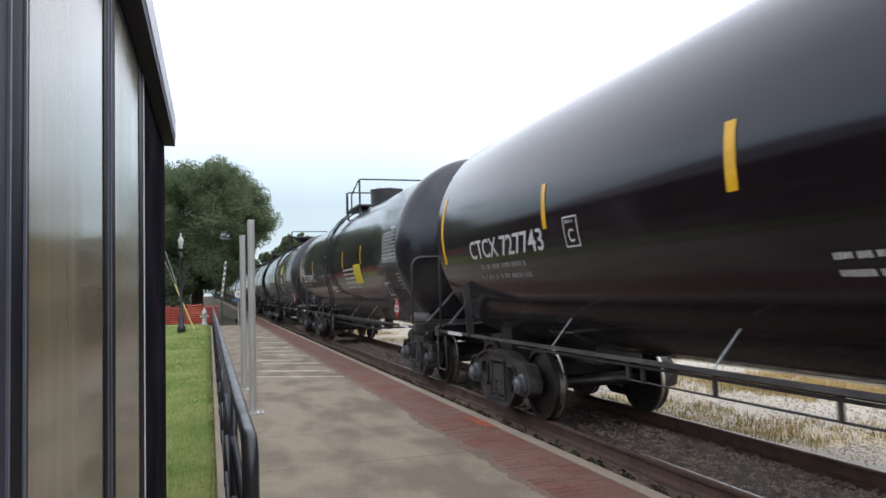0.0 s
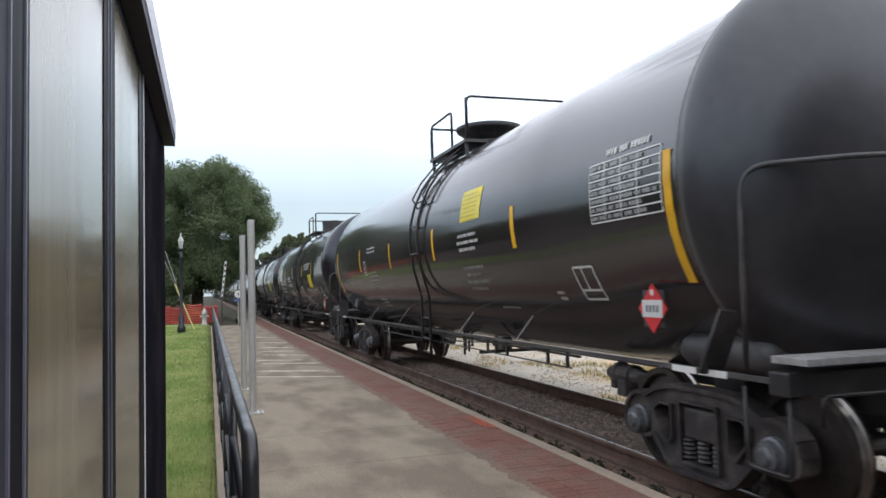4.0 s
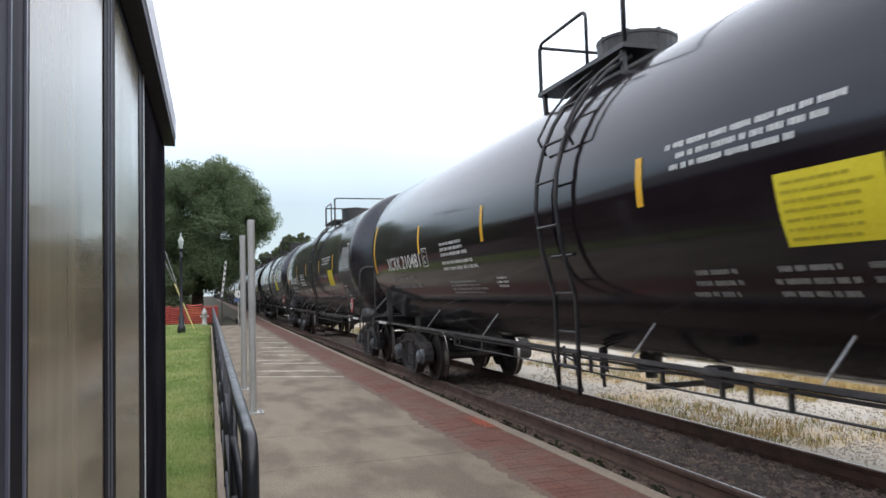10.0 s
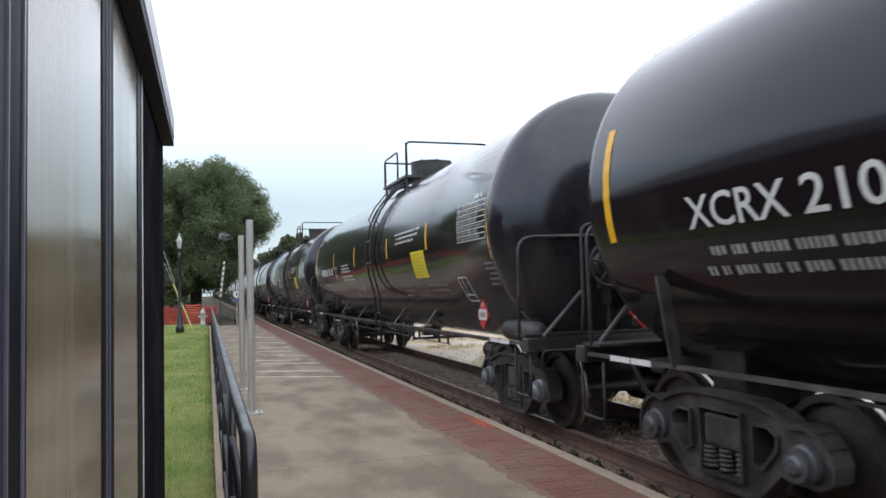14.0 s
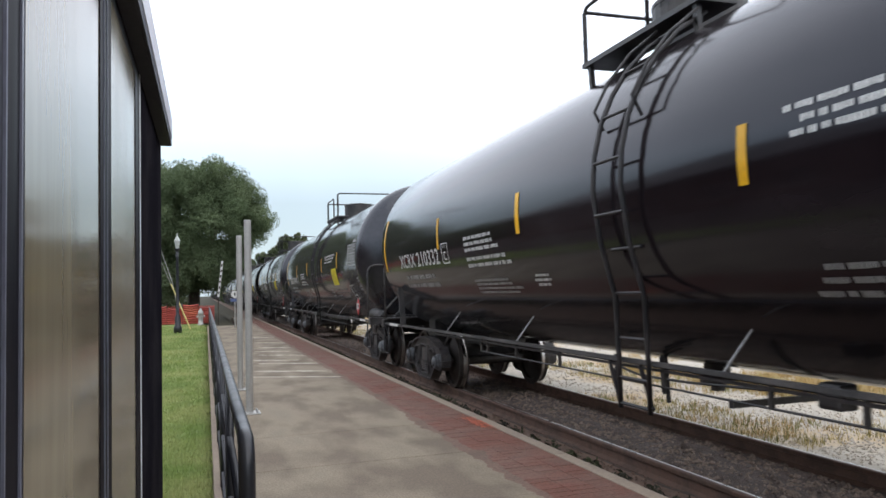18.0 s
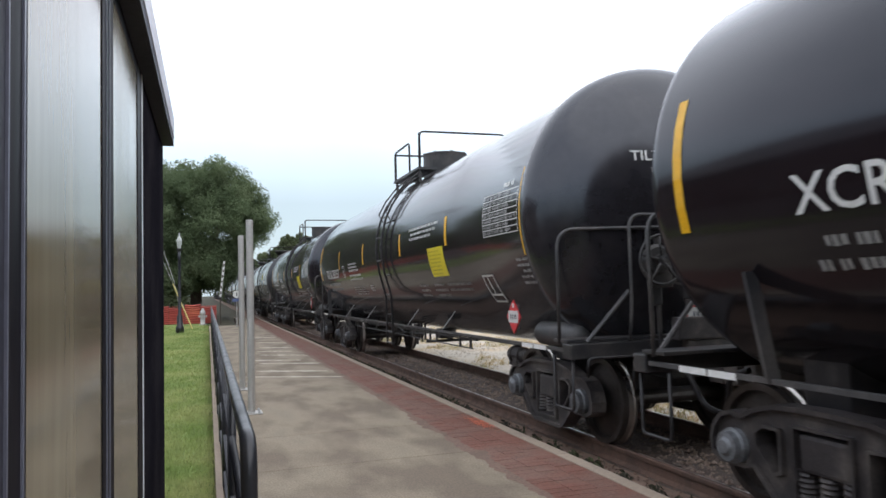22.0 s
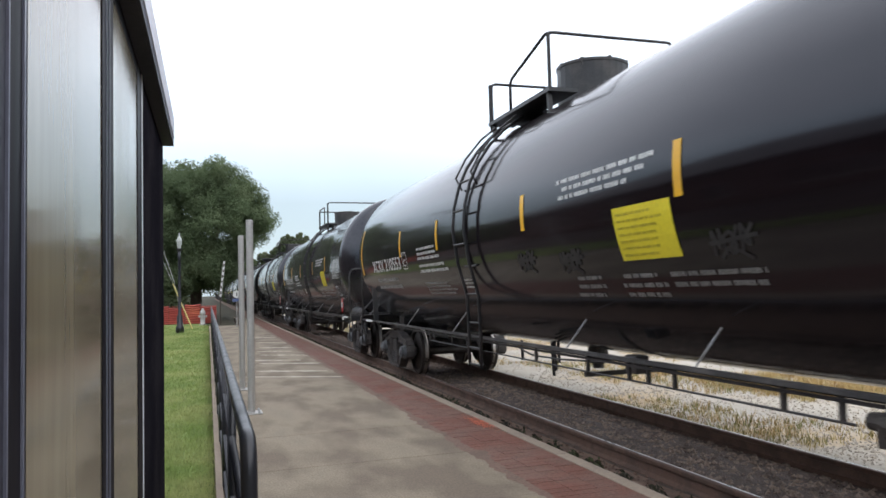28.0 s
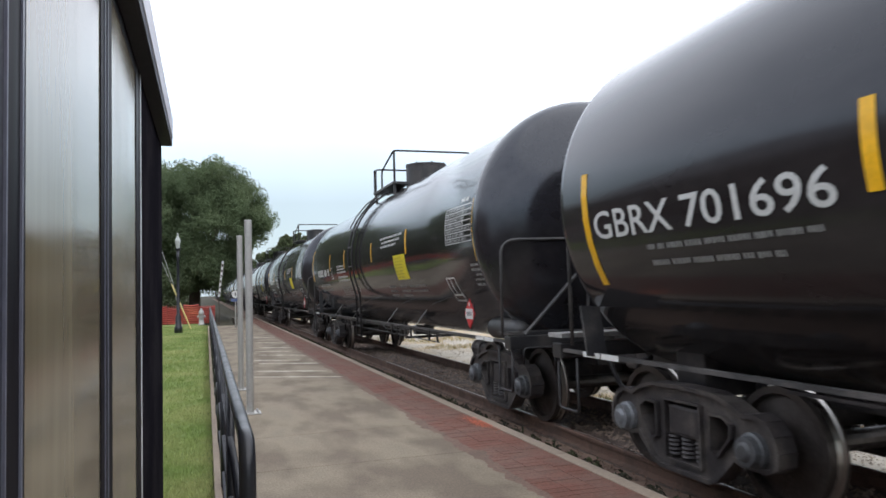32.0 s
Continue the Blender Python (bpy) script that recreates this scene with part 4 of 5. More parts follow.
def tank_car(kind):
    """kind a, c: flat-topped manway and low yellow panel (two ladder places); kind b: funnel manway and high yellow panel."""
    plain = kind == "e"
    kind = "c" if plain else kind
    lab = {"a": "black railway tank car with yellow strips and white stencils", "c": "black railway tank car with offset ladder and yellow panel", "b": "dark grey-black railway tank car with high yellow panel", "d": "dark grey-black railway tank car with funnel-shaped manway"}[kind]
    car = thing("tank_car", lab, "tank car", (TRACK_X, 0, RAIL_Z), "tank cars of the train")
    mt = {"b": M_tank_b, "d": M_tank_d}.get(kind, M_tank)
    # shell with dished ends
    prof = []
    for k in range(16):
        r_ = max(.001, SHIELD_R * math.sin(math.pi / 2 * k / 15) ** .93)
        prof.append((r_, -SHIELD_Y - head_depth(r_)))
    prof.append((SHIELD_R, -CYL - .05))
    part("head_shield", lathe(bmesh.new(), prof, 72, "Y", (0, 0, TANK_Z)), M_head_b if kind in "bd" else M_head, car, "dusty black dished head shield", smooth=True)
    prof = [(SHIELD_R, -CYL - .0495), (SHIELD_R - .012, -CYL - .012), (TANK_R + .004, -CYL), (TANK_R, -CYL + .01)]
    prof += [(TANK_R, y) for y in (-5.1, -2.55, 0, 2.55, 5.1)]
    for k in range(15, -1, -1):
        r_ = max(.001, TANK_R * math.sin(math.pi / 2 * k / 15) ** .93)
        prof.append((r_, STRIP + .24 + .58 * max(0, 1 - (r_ / TANK_R) ** 2.15) ** (1 / 2.15)))
    part("tank", lathe(bmesh.new(), prof, 72, "Y", (0, 0, TANK_Z)), mt, car, smooth=True)
    # saddle and stub sill at each end
    HR = 2.51 if kind in "bd" else 2.32
    for s in (-1, 1):
        part("saddle", box(bmesh.new(), -.85, .85, s * 7.0 - .2, s * 7.0 + .2, .72, 1.5, .02), M_rod, car)
        part("stub_sill", box(bmesh.new(), -.33, .33, min(s * 5.4, s * 8.30), max(s * 5.4, s * 8.30), .72, 1.13, .015), M_frame, car)
        part("end_sill", box(bmesh.new(), -1.50, 1.50, s * 8.28 - .09, s * 8.28 + .09, .98, 1.13, .012), M_frame, car)
        part("end_platform", box(bmesh.new(), -1.48, 1.48, min(s * 7.95, s * 8.26), max(s * 7.95, s * 8.26), 1.135, 1.165, .004) if kind in "ac" else box(bmesh.new(), -1.48, 1.48, min(s * 8.20, s * 8.50), max(s * 8.20, s * 8.50), 1.18, 1.225, .004), M_silver if kind in "bd" else M_frame, car)
        for sx in (-1, 1):
            part("side_step", tube(bmesh.new(), bend([(sx * 1.46, s * 8.32, 1.0), (sx * 1.46, s * 8.32, .48), (sx * 1.46, s * 7.92, .48), (sx * 1.46, s * 7.92, 1.0)], .05, 3), .016, 6), M_rod, car, smooth=True)
            if kind in "ac" and s < 0:
                continue
            part("corner_bracket", beam(bmesh.new(), (sx * 1.45, s * 7.55, 1.05), (sx * 1.40, s * 7.75, 1.5), .03, .2, (1, 0, 0)) if kind in "bd" else beam(bmesh.new(), (sx * 1.45, s * 6.82, 1.05), (sx * 1.44, s * 7.0, 1.76), .03, .10, (1, 0, 0)), M_frame, car)
        part("white_tape", box(bmesh.new(), -1.4795, -1.4745, min(s * 7.14, s * 7.43), max(s * 7.14, s * 7.43), 1.032, 1.08), M_tape, car, "white reflective tape on the side sill")
        part("white_tape", box(bmesh.new(), -1.4795, -1.4745, min(s * 7.455, s * 7.765), max(s * 7.455, s * 7.765), 1.032, 1.08), M_tape, car, "white reflective tape on the side sill")
        # tall handrail across the end
        hy = 7.97 if kind in "bd" else 8.09
        top = 8.66 if kind in "bd" else 8.44
        pts = [(-1.48, s * hy, 1.12), (-1.48, s * (hy + .02), HR - .04), (0, s * top, HR - .04), (1.48, s * (hy + .02), HR - .04), (1.48, s * hy, 1.12)]
        if kind in "bd":
            pts[2:3] = [(-.95, s * (top - .14), HR - .04), (0, s * top, HR - .04), (.95, s * (top - .14), HR - .04)]
        part("end_handrail", tube(bmesh.new(), bend(pts, .2, 6), .019, 8), M_sill, car, smooth=True)
        if kind in "ac":
            part("diagonal_brace", tube(bmesh.new(), [(-.80, s * 8.33, 1.64) if kind == "a" else (-.42, s * 8.40, 2.04), (-1.28, s * 8.30, 1.14)], .022, 6), M_sill, car)
        cp = part("coupler", box(bmesh.new(), -.11, .11, min(s * 8.25, s * 8.74), max(s * 8.25, s * 8.74), .76, .98, .03), M_bogie, car)
        part("knuckle", box(bmesh.new(), -.19, .15, min(s * 8.70, s * 8.925), max(s * 8.70, s * 8.925), .72, 1.0, .05), M_bogie, cp)
        part("air_hose", tube(bmesh.new(), bend([(-.35, s * 8.35, .92), (-.35, s * 8.6, .85), (-.28, s * 8.75, .5), (-.15, s * 8.9, .42)], .15, 4), .028, 8), M_rod, car, smooth=True)
        part("uncoupling_lever", tube(bmesh.new(), bend([(-1.4, s * 8.52, .82), (-1.4, s * 8.52, 1.0), (-.3, s * 8.56, 1.0), (-.12, s * 8.72, 1.05)], .06, 3), .013, 6), M_rod, car, smooth=True)
        build_bogie(car, s * 6.78)
        if s > 0:
            part("brake_plate", box(bmesh.new(), .4, .8, 8.35, 8.37, 1.5, 1.8, .005), M_frame, car)
    hand_brake(car, kind)
    # side rails with hangers and struts
    for sx in (-1, 1):
        part("side_rail", beam(bmesh.new(), (sx * 1.45, -8.3, 1.06), (sx * 1.45, 8.3, 1.06), .045, .034), M_sill, car)
        part("side_rail", beam(bmesh.new(), (sx * 1.45, -5.6, 1.013), (sx * 1.45, 5.2, 1.013), .03, .022), M_rod, car)
        part("pipe", tube(bmesh.new(), [(sx * 1.44, -5.4, .885), (sx * 1.44, 2.84, .885)], .009, 6), M_rod, car)
        for y in (-5.31, -4.86, -3.73, -3.37, -3.08, -2.36, -1.2, .6, 1.7, 2.62, 2.84) if sx < 0 else ():
            part("hanger", box(bmesh.new(), sx * 1.44 - .014, sx * 1.44 + .014, y - .016, y + .016, .88, 1.04), M_frame, car)
        for y in (-3.97, -1.9, 1.73, 4.34) if sx < 0 else ():
            part("strut", beam(bmesh.new(), (sx * 1.43, y, 1.07), (sx * 1.22, y - .06, 1.36), .012, .010, (0, 1, 0)), M_silver, car)
    # underside gear
    part("bottom_outlet", lathe(bmesh.new(), [(.24, 1.2), (.24, 1.0), (.13, .96), (.13, .80), (.17, .78), (.17, .70), (.07, .68), (.07, .62)], 14), M_frame, car)
    bm = lathe(bmesh.new(), [(.03, -5.42), (.08, -5.4), (.09, -5.25), (.12, -5.24), (.12, -5.18), (.10, -5.17), (.11, -5.0), (.13, -4.99), (.13, -4.93), (.08, -4.92), (.06, -4.75), (.03, -4.74)], 12, "Y", (-.62, 0, .74))
    box(bm, -.72, -.54, -5.20, -5.02, .52, .70, .025)
    box(bm, -.69, -.58, -4.95, -4.84, .58, .72, .02)
    part("brake_reservoir", bm, M_bogie, car)
    part("brake_cylinder", lathe(bmesh.new(), [(.05, -3.8), (.11, -3.78), (.11, -3.3), (.05, -3.25), (.03, -2.7)], 14, "Y", (.5, 0, .9)), M_frame, car, smooth=True)
    part("control_valve", box(bmesh.new(), -1.0, -.84, -2.48, -2.28, .84, 1.02, .03), M_frame, car)
    part("valve_block", box(bmesh.new(), -.74, -.54, -5.66, -5.46, .56, .82, .03), M_frame, car)
    for k, (y, z) in enumerate(((.15, .70), (.05, .62), (-.08, .66), (-.3, .60), (.42, .74))):
        part("outlet_rod", tube(bmesh.new(), [(-.5 - .1 * k, y, 1.0), (-.5 - .1 * k, y - .02, z)], .022, 6), M_rod, car)
    part("air_reservoir", lathe(bmesh.new(), [(.03, -7.85), (.11, -7.82), (.14, -7.75), (.14, -6.92), (.11, -6.85), (.03, -6.82)], 20, "Y", (-1.08, 0, 1.16)), M_sill, car, smooth=True)
    part("brake_rod", tube(bmesh.new(), [(-.2, -6, .80), (-.2, 6, .80)], .018, 6), M_rod, car)
    part("brake_lever", beam(bmesh.new(), (-.9, -1.3, .72), (.3, -1.3, .72), .05, .05), M_frame, car)
    part("air_pipe", tube(bmesh.new(), bend([(-1.0, -2.2, .93), (-1.0, -.9, .86), (-1.05, -.2, .86), (-1.05, .3, .95)], .15, 4), .012, 6), M_rod, car)
    # manway, platform and rails on top
    yc = {"a": .02, "b": .3, "c": -.13, "d": .6}[kind]
    top = TANK_Z + TANK_R
    if kind in "bd":
        w = .60 if kind == "b" else .52
        mw = lathe(bmesh.new(), [(.34, top - .08), (.34, top + .25), (w - .02, top + .42), (w, top + .45), (w, top + .50), (w - .04, top + .52)], 24, centre=(0, yc, 0))
    else:
        mw = lathe(bmesh.new(), [(.465, top - .10), (.465, top + .44), (.475, top + .445), (.475, top + .48), (.3, top + .495), (.29, top + .51)], 28, centre=(0, yc, 0))
    m = part("manway", mw, M_frame, car)
    for k in range(8):
        a = k * math.pi / 4
        part("eye_bolt", box(bmesh.new(), .45 * math.cos(a) - .02, .45 * math.cos(a) + .02, yc + .45 * math.sin(a) - .02, yc + .45 * math.sin(a) + .02, top + .40, top + .50), M_frame, m)
    yf = {"a": .79, "b": .93, "c": 1.25, "d": 1.45}[kind]
    yn = yf - 2.0
    gz = top - .03
    for x0, x1 in ((-.95, -.56), (.56, .95)):
        part("grating", box(bmesh.new(), x0, x1, yn, yf, gz - .02, gz + .03), M_frame, car)
    part("grating", box(bmesh.new(), -.555, .555, yc + .52, yf - .01, gz + .012, gz + .05), M_frame, car)
    for sx in (-1, 1):
        for y in (yn + .1, yf - .1):
            part("grating_leg", beam(bmesh.new(), (sx * .9, y, gz), (sx * .88, y, TANK_Z + 1.16), .05, .05), M_frame, car)
    rz = 4.80
    if kind == "c":
        rails = [[(-.9, yf - .72, gz), (-.9, yf - .72, rz - .28), (-.9, yf - 1.9, rz), (.9, yf - 1.9, rz), (.9, yf - .72, rz - .28), (.9, yf - .72, gz)],
                 [(-.9, yf, gz - .1), (-.9, yf, rz - .12), (.9, yf, rz - .12), (.9, yf, gz - .1)]]
    else:
        rails = [[(sx * .9, yf, gz), (sx * .9, yf, rz - .08), (sx * .9, yf - 1.18, rz - .08), (sx * .9, yf - 1.18, gz)] for sx in (-1, 1)]
        rails += [[(-.9, yf - 1.95, gz), (-.9, yf - 1.95, rz), (.9, yf - 1.95, rz), (.9, yf - 1.95, gz)], [(-.9, yf, rz - .12), (.9, yf, rz - .12)]]
    for line in rails:
        part("top_handrail", tube(bmesh.new(), bend(line, .1, 4), .021, 7), M_rod, car, smooth=True)
    for sx in (-1, 1):
        part("rail_post", tube(bmesh.new(), [(sx * .9, yf - 1.93, gz), (sx * .9, yf - 1.93, rz - .02)], .026, 6), M_rod, car)
        part("rail_post", tube(bmesh.new(), [(sx * .9, yf, gz), (sx * .9, yf, rz - .14)], .036 if kind == "c" else .028, 6), M_rod, car)
    # ladder down each side, following the shell
    yl = {"a": -.88, "b": -.50, "c": .56, "d": .45}[kind]
    for sx in (-1, 1):
        def lad(q, out=.10):
            r = TANK_R + out
            return Vector((sx * r * math.cos(q), 0, TANK_Z + r * math.sin(q)))
        curve = [lad(radians(a)) for a in (62, 50, 40, 30, 20, 10, 0, -15)]
        low = [Vector((sx * 1.52, 0, 1.6)), Vector((sx * 1.51, 0, 1.1)), Vector((sx * 1.51, 0, .66))]
        L = part("ladder", tube(bmesh.new(), [p + Vector((0, yl - .22, 0)) for p in curve + low], .022, 6), M_rod, car, smooth=True)
        part("stile", tube(bmesh.new(), [p + Vector((0, yl + .22, 0)) for p in curve + low], .022, 6), M_rod, L, smooth=True)
        for p in [] if sx > 0 else [lad(radians(a)) for a in (55, 38, 22, 8, -7)] + [Vector((sx * 1.535, 0, 2.0)), Vector((sx * 1.52, 0, 1.63)), Vector((sx * 1.50, 0, 1.25)), Vector((sx * 1.51, 0, .92)), Vector((sx * 1.51, 0, .70))]:
            part("rung", tube(bmesh.new(), [p + Vector((0, yl - .22, 0)), p + Vector((0, yl + .22, 0))], .015, 6), M_rod, L)
        grip = [lad(radians(a), .16) for a in (58, 46, 34, 24)]
        for dy in (-.30, .30):
            part("grip_rail", tube(bmesh.new(), [p + Vector((0, yl + dy, 0)) for p in grip] + [lad(radians(20), .02) + Vector((0, yl + dy, 0))], .015, 5), M_rod, L, smooth=True)
        part("ladder_bracket", beam(bmesh.new(), (sx * 1.50, yl - .24, .70), (sx * 1.46, yl - .02, 1.03), .03, .03), M_rod, L)
        part("ladder_bracket", beam(bmesh.new(), (sx * 1.50, yl + .24, .70), (sx * 1.46, yl + .46, 1.03), .03, .03), M_rod, L)
    # reflective strips
    rows = {"a": ((-STRIP, 2.06, 3.03, .12), (-4.80, 2.33, 2.75, .10), (-2.12, 2.31, 2.70, .09), (1.2, 2.29, 2.74, .10), (4.14, 2.29, 2.75, .09), (STRIP, 2.06, 3.03, .10)),
            "c": ((-STRIP, 2.06, 3.03, .12), (-4.10, 2.33, 2.75, .10), (-1.3, 2.31, 2.70, .09), (1.88, 2.29, 2.74, .10), (4.10, 2.29, 2.75, .09), (STRIP, 2.06, 3.03, .10)),
            "b": ((-7.40, 1.73, 2.70, .10), (-4.45, 2.16, 2.62, .10), (-1.35, 2.16, 2.62, .09), (1.5, 2.14, 2.60, .10), (4.42, 2.16, 2.64, .09), (7.35, 1.73, 2.70, .10))}["b" if kind == "d" else kind]
    if plain:
        rows = rows[:2] + ((-1.73, 2.31, 2.74, .10), (1.38, 2.29, 2.76, .11), (4.08, 2.29, 2.75, .09), rows[5])
    if kind == "d":
        rows = rows[:2] + ((-1.56, 2.14, 2.60, .09),) + rows[3:]
    if kind == "b":
        rows = rows[:4] + ((4.36, 2.16, 2.64, .10), rows[5])
    for y, z0, z1, w in rows:
        part("reflective_strip", patch(bmesh.new(), y - w / 2, y + w / 2, z0, z1, TANK_R + .005), M_yellow, car, "yellow-orange reflective strip")
    # yellow instruction panel with dark lines
    py = {"a": (-4.62, -3.84, 1.90, 2.34), "c": (-3.98, -3.16, 1.90, 2.34), "b": (-3.40, -2.67, 2.60, 3.0)}["b" if kind == "d" else kind]
    pan = part("instruction_panel", patch(bmesh.new(), *py, TANK_R + .005), M_sign, car, "bright yellow instruction panel")
    tagged(part("panel_print", bars(7, py[1] - .05, .68, py[3] - .05, .022, .034, 3, TANK_R + .008), M_ink, pan), kind="stuff")
    # white data table
    ty = (-7.40, -6.33, 2.33, 2.82) if kind not in "bd" else (-7.32, -6.24, 2.26, 2.76)
    bm = bmesh.new()
    for k in range(8):
        z = ty[2] + (ty[3] - ty[2]) * k / 7
        patch(bm, ty[0], ty[1], z - .006, z + .006, seg=1)
    for k in (0, .3, .53, .77, 1):
        y = ty[0] + (ty[1] - ty[0]) * k
        patch(bm, y - .006, y + .006, ty[2], ty[3])
    tab = tagged(part("data_table", bm, M_white, car, "white ruled data table"), kind="stuff")
    tagged(part("table_print", bars(7, ty[1] - .03, 1.02, ty[3] - .018, .036, (ty[3] - ty[2]) / 7 - .036, 8, TANK_R + .005), M_dull, tab), kind="stuff")
    tagged(part("table_title", bars(1, -6.5 if kind in "bd" else -6.95, .9 if kind in "bd" else .42, ty[3] + .10, .055, .02, 27), M_white, tab), kind="stuff")
    # white outlined box low near the end
    fy = (-6.02, -5.64, 1.60, 1.90) if kind in "bd" else (-6.30, -5.93, 1.53, 1.86)
    bm = bmesh.new()
    for y in (fy[0], fy[1], (fy[0] + fy[1]) / 2 + .03):
        patch(bm, y - .012, y + .012, fy[2] if y != (fy[0] + fy[1]) / 2 + .03 else fy[2] + .09, fy[3])
    for z in (fy[2], fy[2] + .085, fy[3]):
        patch(bm, fy[0], fy[1], z - .011, z + .011, seg=1)
    part("outlined_box", bm, M_white, car, "white outlined stencil box")
    # unreadable small stencils
    if kind in "bd":
        rows = ((2, 6.6, 2.0, 2.03, .05, .07, M_dull), (5, 3.56, .85, 2.13, .045, .03, M_dull), (2, 3.55, .85, 2.63, .045, .03, M_white), (3, 3.6, .75, 1.57, .035, .03, M_dull),
                (3, -2.5, .85, 2.44, .05, .04, M_white), (4, -2.55, .8, 2.02, .05, .04, M_dull), (1, -3.1, .8, 1.50, .03, .03, M_dull), (2, -5.0, .3, 1.68, .04, .02, M_white))
        if kind == "d":
            rows += ((1, -1.31, .3, 3.05, .055, .04, M_white), (3, -1.32, .75, 2.87, .06, .03, M_white), (2, -1.71, .42, 2.25, .05, .03, M_white), (3, -1.36, .85, 1.96, .055, .035, M_white),
                     (3, -1.24, .7, 1.57, .045, .04, M_dull), (3, -1.6, .6, 3.38, .05, .05, M_white))
    elif plain:
        rows = ((2, 6.25, 1.6, 2.0, .07, .055, M_dull), (2, .57, .9, 1.85, .05, .05, M_white), (5, -1.72, 2.2, 2.27, .06, .045, M_white), (5, -7.16, .38, 2.03, .04, .025, M_dull))
    else:
        sh = 0 if kind == "a" else .62
        rows = ((2, 6.4, 1.9, 1.95, .082, .055, M_dull), (3, 3.01, 1.2, 2.385, .055, .022, M_white), (2, 3.01, 1.5, 2.11, .055, .03, M_white), (4, 2.98, 1.5, 1.82, .036, .016, M_dull), (3, 1.13, .42, 1.84, .035, .015, M_white), (3, -2.75 + sh, 1.8, 2.73, .052, .028, M_white),
                (3, -2.70 + sh, .65, 1.79, .045, .035, M_dull), (3, -3.6 + sh, .7, 1.79, .045, .035, M_dull), (2, -4.35 + sh, 1.2, 1.79, .045, .035, M_dull), (5, -7.16, .38, 2.03, .04, .025, M_dull))
    for k, (n_, y, ln, z, lh, gp, mt_) in enumerate(rows):
        tagged(part("stencil", bars(n_, y, ln, z, lh * .8, gp + lh * .2, 20 + k, skip=.15), mt_, car, "rows of unreadable white stencil lettering"), kind="stuff")
    # letter C in a white box
    bm = bmesh.new()
    for y in (-.15, .15):
        patch(bm, 3.87 + y * .9 - .009, 3.87 + y * .9 + .009, 2.08, 2.36)
    for z in (2.08, 2.36):
        patch(bm, 3.735, 4.005, z - .008, z + .008, seg=1)
    part("class_box", bm, M_white, car, "white box with a letter")
    part("class_letter", tank_text("C", 3.93, .11, 2.12, .13), M_white, car)
    tagged(part("class_print", bars(1, 3.97, .2, 2.335, .035, .02, 71), M_dull, car), kind="stuff")
    # red diamond placards on both sides and ends
    for at in (pose(-1.455, -6.88, 1.50 if kind in "bd" else 1.36, 0, 0, 0), pose(-.07, -8.46, 1.38, 0, 0, 90)):
        bm = bmesh.new()
        d = .20
        pts = [(0, 0, d), (0, -d, 0), (0, 0, -d), (0, d, 0)]
        lay = [[bm.verts.new((x, p[1], p[2])) for p in pts] for x in (-.006, .006)]
        for i in range(4):
            j = (i + 1) % 4
            bm.faces.new((lay[0][i], lay[0][j], lay[1][j], lay[1][i]))
        bm.faces.new(lay[0])
        bm.faces.new(lay[1][::-1])
        pl = part("placard", bm, M_red, car, "red diamond hazard placard", at=at)
        part("placard_panel", box(bmesh.new(), -.011, -.0065, -.14, .14, -.07, .07), M_white, pl, "white number panel")
        bm = bmesh.new()
        for k in range(4):
            box(bm, -.0135, -.0115, -.09 + k * .048, -.062 + k * .048, -.028, .028)
        tagged(part("placard_print", bm, M_cap, pl, "dark bars of lettering"), kind="stuff")
        part("placard_flame", lathe(bmesh.new(), [(.02, -.010), (.03, -.0075)], 8, "X", (0, 0, .13)), M_white, pl)
        part("placard_holder", box(bmesh.new(), .008, .02, -.15, .15, -.15, .15), M_frame, pl)
    # lines of lettering on the near end
    bm = bmesh.new()
    for z, y0, y1 in ((3.02, -.40, .30), (2.93, -.40, .30), (2.62, -.46, .0), (2.55, -.46, .0), (2.42, -.44, -.1), (2.35, -.44, .0), (2.28, -.44, .0), (2.21, -.42, -.1)) if kind in "bd" else ((2.89, -.45, -.22), (2.89, -.10, .40), (2.80, -.43, -.22), (2.80, -.10, .40)):
        u = y0
        while u < y1:
            w = .045
            ry = lambda xx, zz: -SHIELD_Y - head_depth(math.hypot(xx, zz - TANK_Z)) - .006
            bm.faces.new([bm.verts.new((xx, ry(xx, zz), zz)) for xx, zz in ((u, z - .025), (u + w, z - .025), (u + w, z + .018), (u, z + .018))])
            u += w + .02
    tagged(part("end_print", bm, M_white, car, "rows of unreadable white stencil lettering"), kind="stuff")
    for o in list(car.children):
        if o.name.split(".")[0] != "bogie":
            trim(o)
        if kind in "bd" and o.name.split(".")[0] in ON_SHELL:
            swell(o)
    return car


def head_text(txt, x0, width, z_base, height):
    """Lettering on the near dished end."""
    v, f = text_mesh(txt)
    a0, a1 = min(p[0] for p in v), max(p[0] for p in v)
    h0, h1 = min(p[1] for p in v), max(p[1] for p in v)
    V = []
    for a, b in v:
        x = x0 + (a - a0) / (a1 - a0) * width
        z = z_base + (b - h0) / (h1 - h0) * height
        V.append((x, -SHIELD_Y - head_depth(math.hypot(x, z - TANK_Z)) - .008, z))
    me = bpy.data.meshes.new("lettering")
    me.from_pydata(V, [], f)
    return me


